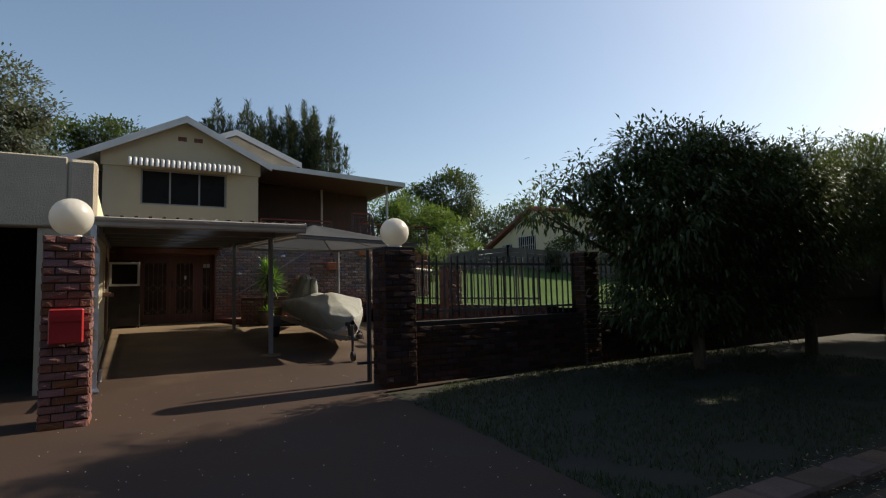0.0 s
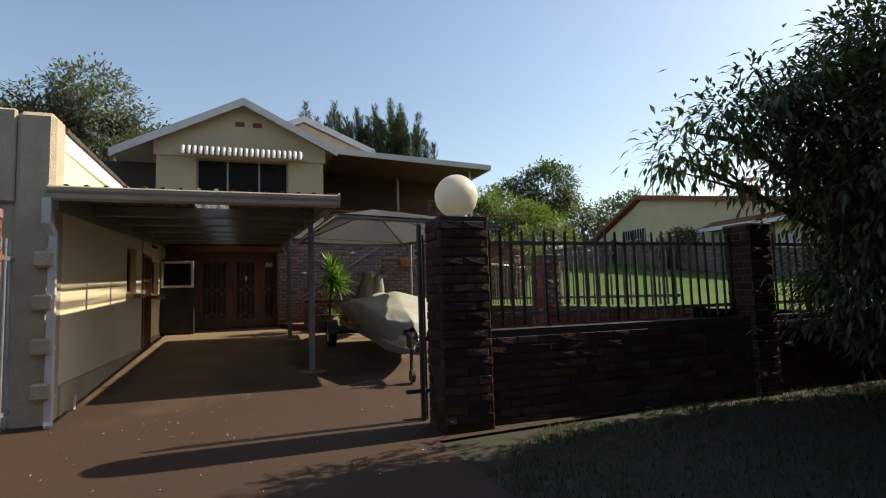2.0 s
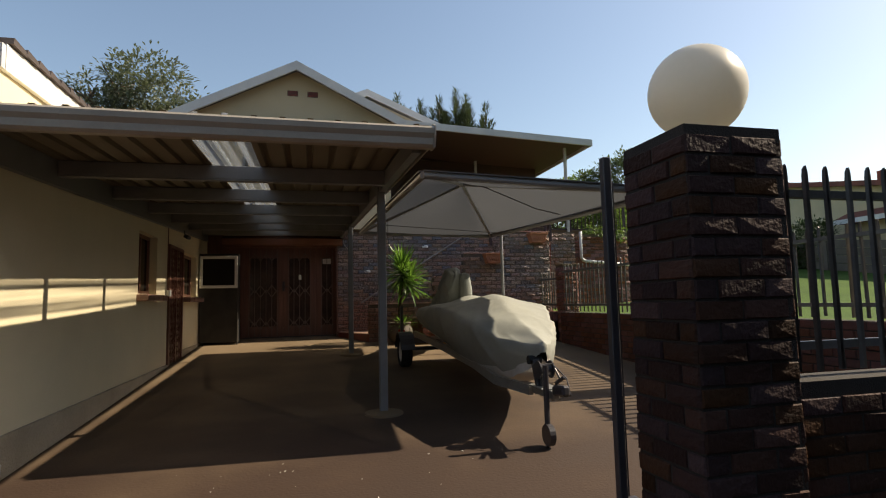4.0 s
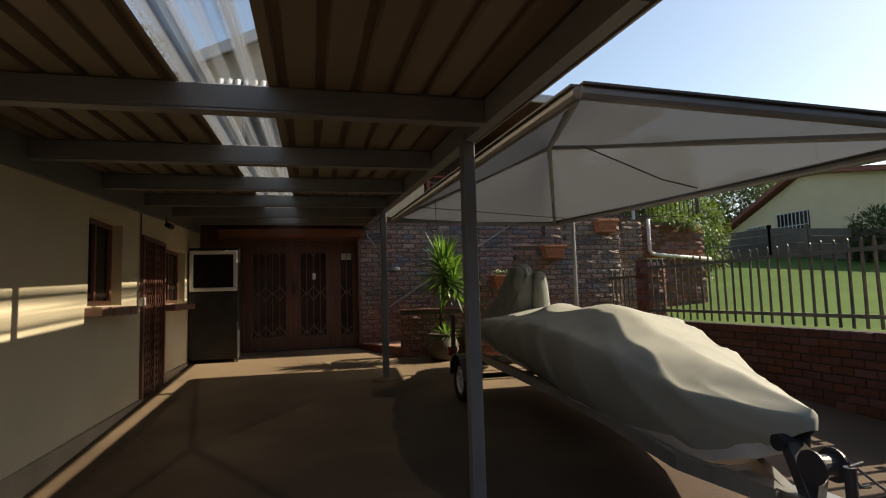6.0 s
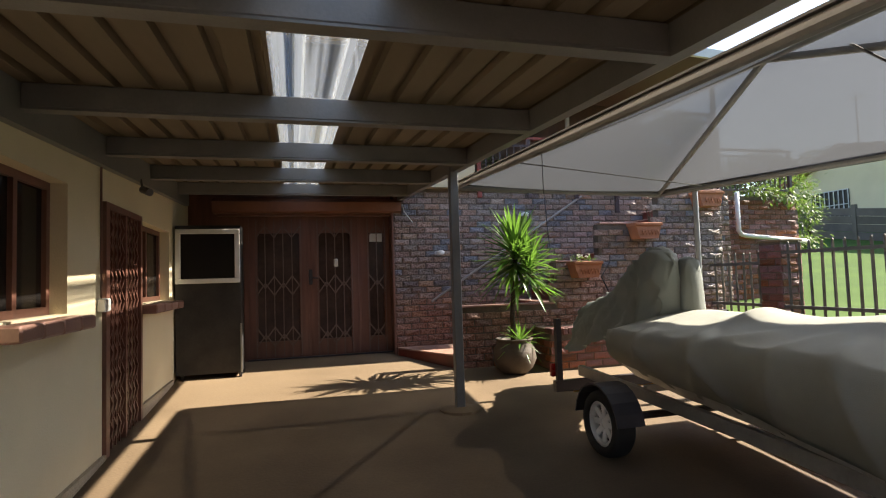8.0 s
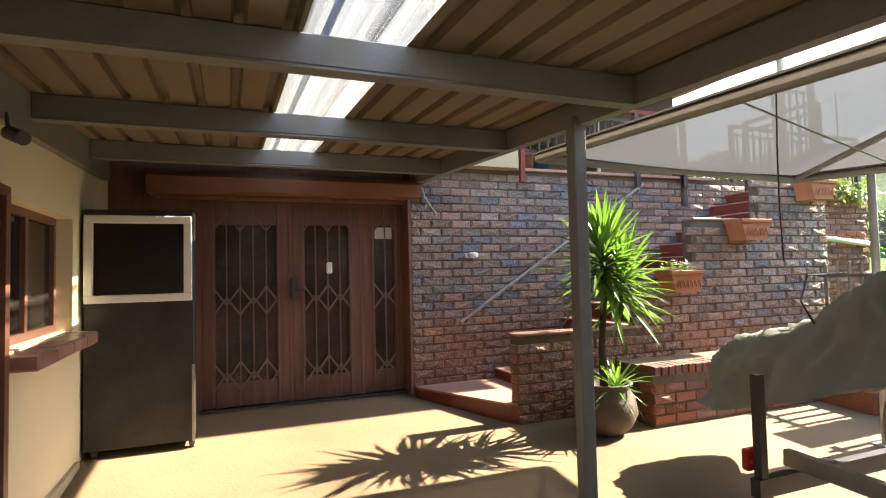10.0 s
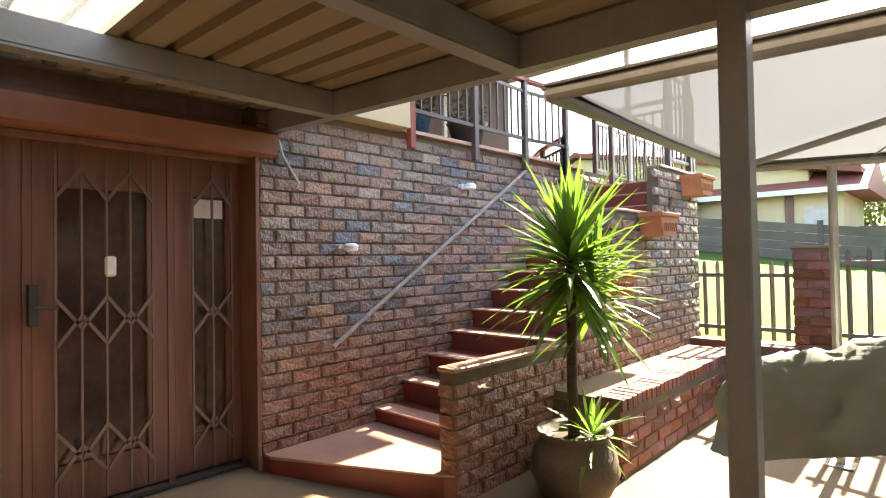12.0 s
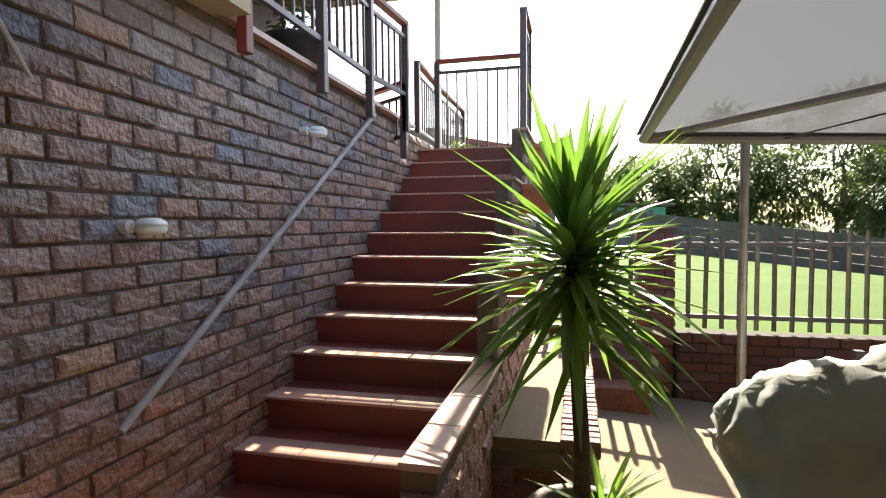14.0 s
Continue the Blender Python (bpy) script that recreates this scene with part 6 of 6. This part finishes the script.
g0 = floor_z(5.5)
tree(9.2, 5.9, g0, 0.10, [1.1], [(8.2, 5.6, 2.1, 1.4, 1.1, 1.0), (9.6, 5.8, 2.3, 1.6, 1.3, 1.3), (8.1, 5.6, 3.1, 0.75, 0.7, 0.55), (8.9, 5.4, 3.0, 0.8, 0.7, 0.5), (10.9, 5.6, 2.2, 1.3, 1.2, 1.3), (7.0, 6.2, 2.25, 0.75, 0.7, 0.45), (6.5, 6.4, 2.5, 0.5, 0.4, 0.28), (8.6, 6.2, 0.6, 1.0, 0.6, 0.6), (11.6, 6.0, 0.8, 1.2, 0.9, 0.8), (6.2, 6.6, 2.2, 0.35, 0.3, 0.3), (7.4, 5.9, 2.75, 0.6, 0.5, 0.3), (9.2, 6.0, 0.9, 1.7, 0.9, 0.8), (10.6, 5.9, 0.9, 1.3, 0.9, 0.7), (9.9, 5.5, 3.3, 0.7, 0.6, 0.4), (6.6, 5.8, 2.75, 0.5, 0.45, 0.28), (7.5, 5.6, 3.08, 0.55, 0.5, 0.28), (8.5, 5.6, 3.35, 0.6, 0.5, 0.25), (11.5, 5.5, 3.0, 0.9, 0.8, 0.6)],
     70000, 0.13, 0.042, LEAF, 21, "dense dark green street tree with drooping narrow leaves", 0.5)
tree(12.9, 5.9, g0, 0.11, [1.1], [(13.0, 5.8, 2.6, 1.9, 1.4, 1.3), (14.6, 5.4, 2.9, 1.6, 1.3, 1.2), (11.8, 5.6, 1.6, 1.2, 1.0, 0.8)],
     26000, 0.13, 0.034, LEAF, 22, "dark green street tree with a forked pale trunk", 0.5)
tree(16.4, 5.8, g0, 0.12, [1.3], [(16.4, 5.8, 2.9, 2.2, 1.6, 1.6), (18.5, 5.2, 3.0, 2.0, 1.6, 1.6)], 24000, 0.15, 0.04, LEAF, 23, "dark green street tree further along the verge", 0.5)
tree(21.0, 4.6, g0, 0.14, [1.4], [(20.5, 4.0, 3.2, 2.4, 2.2, 1.9), (23.5, 4.6, 3.2, 2.4, 2.0, 1.9), (20.0, 2.0, 3.0, 2.2, 1.8, 1.6)], 22000, 0.18, 0.05, LEAF, 24, "dark green street tree near the corner", 0.5)
for k, (x, y, h) in enumerate(((7.9, -0.9, 5.0), (7.9, 0.55, 5.0), (10.4, 0.3, 5.2), (12.8, 2.5, 8.2), (14.0, 2.3, 6.4), (15.4, 2.7, 7.9), (19.6, 2.8, 8.3), (17.8, 2.6, 5.8), (12.4, -1.6, 5.6), (9.6, 0.2, 5.2))):
    tree(x, y, -0.6, 0.16, [2.6], [(x, y, h, 1.9, 1.5, 1.3), (x + 1.2, y - 0.5, h - 0.7, 1.5, 1.4, 1.1), (x - 0.9, y - 0.6, h - 0.4, 1.4, 1.2, 1.0)], 26000, 0.21, 0.075, LEAF, 80 + k, "tall dark street tree that shades the verge", 0.5)
tree(14.0, 4.0, -0.6, 0.2, [5.0], [(14.0, 3.6, 9.2, 1.6, 1.5, 0.95), (14.0, 5.0, 9.2, 1.5, 1.1, 0.8), (15.2, 4.3, 9.7, 1.5, 1.6, 0.9)], 30000, 0.21, 0.075, LEAF, 96, "tall street tree with a high spreading crown", 0.5)
tree(17.2, 3.8, -0.6, 0.2, [5.0], [(17.0, 3.2, 9.6, 1.6, 1.4, 0.95), (17.4, 4.3, 9.6, 1.6, 1.0, 0.8)], 22000, 0.21, 0.075, LEAF, 97, "tall street tree with a high spreading crown", 0.5)
# behind the house
tree(-6.0, 33, 0, 0.4, [5.0], [(-5.2, 33, 10.2, 2.2, 2.0, 2.4), (-7.3, 34, 9.2, 2.4, 2.0, 2.0), (-4.2, 33, 8.4, 1.8, 1.8, 1.8), (-9.5, 36, 9.5, 3.0, 2.5, 2.0), (-6.2, 33, 11.6, 0.9, 0.9, 0.8), (-3.2, 33, 10.2, 0.9, 0.9, 0.8), (-7.6, 33, 11.0, 1.0, 1.0, 0.7)], 26000, 0.25, 0.11, LEAF_G, 31, "large grey-green tree behind the annex", 0.2)
tree(-2.0, 38, 0, 0.3, [4.0], [(-3.2, 38, 9.6, 2.6, 2, 1.6), (-0.4, 38, 10.0, 2.2, 2, 1.6)], 10000, 0.26, 0.13, LEAF, 32, "dark green tree behind the house roof", 0.2)
rnd = random.Random(5)
for k, (x, top) in enumerate(((6.6, 16.3), (8.9, 16.6), (10.7, 16.4), (12.3, 16.9), (13.6, 17.3), (14.5, 17.1), (15.5, 15.8))):
    y = 45 + rnd.uniform(-1, 1)
    t = thing("conifer", (x, y, 0), "tall feathery casuarina behind the house", "tree", "row of casuarinas")
    part("trunk", rod(B(), (x, y, 0), (x, y, top - 0.4), 0.28, 8, 0.03), BARK, t)
    v, f = [], []
    r2 = random.Random(50 + k)
    for q in range(11):
        px, py = (0.0, 0.0) if q == 0 else (r2.uniform(-1.15, 1.15), r2.uniform(-0.9, 0.9))
        tip = top - (0 if q == 0 else r2.uniform(0.3, 1.2) + 1.5 * abs(px))
        lean = px * 0.12
        for i in range(620):
            g = r2.random() ** 0.75
            z = tip - (tip - 5.5) * (1 - g)
            rad = min(0.75, (tip - z) * 0.28 + 0.05) * (0.65 + 0.5 * math.sin(z * 5 + q * 2.1))
            a = r2.uniform(0, 6.283)
            rr = abs(rad) * r2.random() ** 0.5
            c = Vector((x + px + lean * (z - 8) * 0.3 + rr * math.cos(a), y + py + rr * math.sin(a), z))
            add_leaf(v, f, c, Vector((math.cos(a) * 0.75, math.sin(a) * 0.75, r2.uniform(0.4, 1.3))).normalized(), r2.uniform(0.25, 0.6), 0.07, 0.0)
    raw("needles", v, f, LEAF_P, t)
tree(24.5, 40, 1, 0.3, [4.5], [(25.0, 40, 8.9, 2.6, 2.4, 2.2), (22.0, 41, 7.6, 2.4, 2.4, 2.2)], 14000, 0.3, 0.14, LEAF, 41, "round dark green tree beyond the garden", 0.2)
tree(18.5, 36, 1, 0.25, [2.5], [(18.4, 36, 5.6, 2.4, 2.0, 2.3), (20.8, 36, 5.2, 2.6, 2, 2.0), (16.4, 37, 6.0, 1.8, 1.8, 2.3), (23.3, 37, 4.6, 2.0, 1.8, 1.8)], 18000, 0.26, 0.12, LEAF_B, 42, "mid green garden trees behind the lawn", 0.2)
tree(31, 42, 1, 0.3, [4], [(29.5, 42, 6.6, 3.0, 2.4, 1.9), (34, 42, 7.2, 3.6, 2.5, 2.0), (38.5, 42, 7.0, 3.6, 2.5, 2.2)], 15000, 0.34, 0.16, LEAF, 43, "dark hedge-like trees behind the neighbour's house", 0.2)
tree(21.5, 22.9, 1.6, 0.1, [0.4], [(21.4, 22.6, 2.6, 0.9, 0.9, 1.0)], 6000, 0.13, 0.06, LEAF, 44, "clipped round dark bush by the slab fence", 0.1)
LEAF_W = see_through(material("willow_leaf", (0.10, 0.135, 0.06), 0.7, 0.2, 2, 20, 0, rand=0.2, island=True, spec=0.2), (0.21, 0.275, 0.11), 0.55)
for k, (x, y, h, s) in enumerate(((30, 5.0, 7.4, 3.2), (29, 0.0, 8.0, 3.6), (31, 9.5, 6.6, 2.6), (33, 13.0, 5.0, 2.4), (29, -5, 8, 3.8), (36, 17, 6, 3.2), (27, 3.0, 5.0, 2.4))):
    tree(x, y, 0.3, 0.25, [1.6], [(x, y, h * 0.62, s * 0.8, s * 0.8, h * 0.42), (x + 1, y + s * 0.6, h * 0.5, s * 0.6, s * 0.6, h * 0.36), (x, y - s * 0.6, h * 0.45, s * 0.6, s * 0.6, h * 0.36)], 11000, 0.30, 0.12, LEAF_W, 60 + k, "soft green tree beyond the slab fence", 0.3)
sh = thing("shrub", (10.3, 18.3, 2.4), "leafy shrubs on the terrace edge", "shrub")
crown("foliage", sh, [(9.6, 18.25, 2.66, 0.3, 0.14, 0.14), (10.35, 18.2, 2.6, 0.3, 0.2, 0.22), (11.15, 18.9, 2.3, 0.4, 0.45, 0.95)], 2600, 0.1, 0.045, LEAF_B, 70)

# added out of view to cut sky light on the street-facing walls
tagged(part("wall_street", box(B(), -40, -9.5, -1.0, 60, -8.5, 5.5), GRASS_SOIL), "tall dark unseen wall added across the street to block low sky", "hedge", kind="structure")

# ---- verge: grass blades, kerb stones, fallen leaves ----
rnd = random.Random(8)
v, f = [], []
for k in range(26000):
    x, y = 3.3 + 9.5 * rnd.random() ** 1.3, rnd.uniform(1.9, 7.32)
    edge = 3.66 - 0.35 * max(0, min(1, (4.5 - y) / 4.0)) + 0.9 * max(0, 1.5 - y) ** 1.2 + 0.12 * noise.noise((x, y * 2, 0))
    if x < edge or y < 2.34 + 0.1 * noise.noise((x * 2, 0, 4)):
        continue
    if noise.noise((x * 0.9, y * 0.9, 9)) < -0.32:
        continue
    a = rnd.uniform(0, 6.283)
    z = rough_ground(x, y)
    h = rnd.uniform(0.03, 0.075)
    w = 0.006
    n = len(v)
    dx, dy = math.cos(a), math.sin(a)
    v += [(x - dy * w, y + dx * w, z), (x + dy * w, y - dx * w, z), (x + dx * h * 0.6, y + dy * h * 0.6, z + h)]
    f.append((n, n + 1, n + 2))
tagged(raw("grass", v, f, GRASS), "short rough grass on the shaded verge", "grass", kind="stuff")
v, f = [], []
for k in range(260):
    x, y = rnd.uniform(-0.4, 3.6), rnd.uniform(1.5, 9.8)
    z = drive_z(x, y) + 0.004
    add_leaf(v, f, Vector((x, y, z)), Vector((rnd.uniform(-1, 1), rnd.uniform(-1, 1), 0.1)).normalized(), rnd.uniform(0.01, 0.026), rnd.uniform(0.006, 0.013))
tagged(raw("fallen_leaves", v, f, PETAL), "small pale fallen petals scattered on the drive", "leaves", kind="stuff")
v, f = [], []
for k in range(1500):
    x, y = rnd.uniform(3.4, 9), rnd.uniform(1.0, 2.3) + rnd.uniform(-0.2, 0.2)
    z = floor_z(y) + 0.01
    add_leaf(v, f, Vector((x, y, z)), Vector((rnd.uniform(-1, 1), rnd.uniform(-1, 1), 0.15)).normalized(), rnd.uniform(0.02, 0.05), 0.015)
DRY = material("dry_leaves", (0.34, 0.24, 0.12), 0.9, 0.2, 3, 30, 0, rand=0.4, island=True)
tagged(raw("leaf_litter", v, f, DRY), "dry brown leaf litter along the kerb", "leaves", kind="stuff")
kb = thing("kerb", (6, 2.4, -0.6), "row of worn reddish kerb stones along the verge", "kerb", kind="structure")
x = 3.9
rr_ = random.Random(3)
while x < 12:
    w = rr_.uniform(0.42, 0.6)
    y = 2.12 - 0.05 * (x - 3.9)
    bm = box(B(), x, y - 0.16, -0.75, x + w - 0.02, y + 0.16, floor_z(y) + 0.04 + rr_.uniform(-0.01, 0.01), 0.025)
    part("kerb_stone", bm, PAVER, kb)
    x += w
tagged(part("road", box(B(), 4.0, -5, -0.8, 60, 1.75, -0.615), PAVER), "dusty brown street surface beyond the kerb", "road", kind="structure")

# coping of bricks on edge along the planter
for k in range(34):
    a = 4.51 + k * 0.079
    m = 0.003 * math.sin(k * 5.1)
    if k == 0:
        edge_me = part("coping_brick", box(B(), a, 16.405, 0.475, a + 0.068, 16.60, 0.56, 0.006), BRICK_R, wp).data
    else:
        ob = new("coping_brick", edge_me)
        ob.parent = wp
        ob.location = (k * 0.079, m, m)
lay_all()
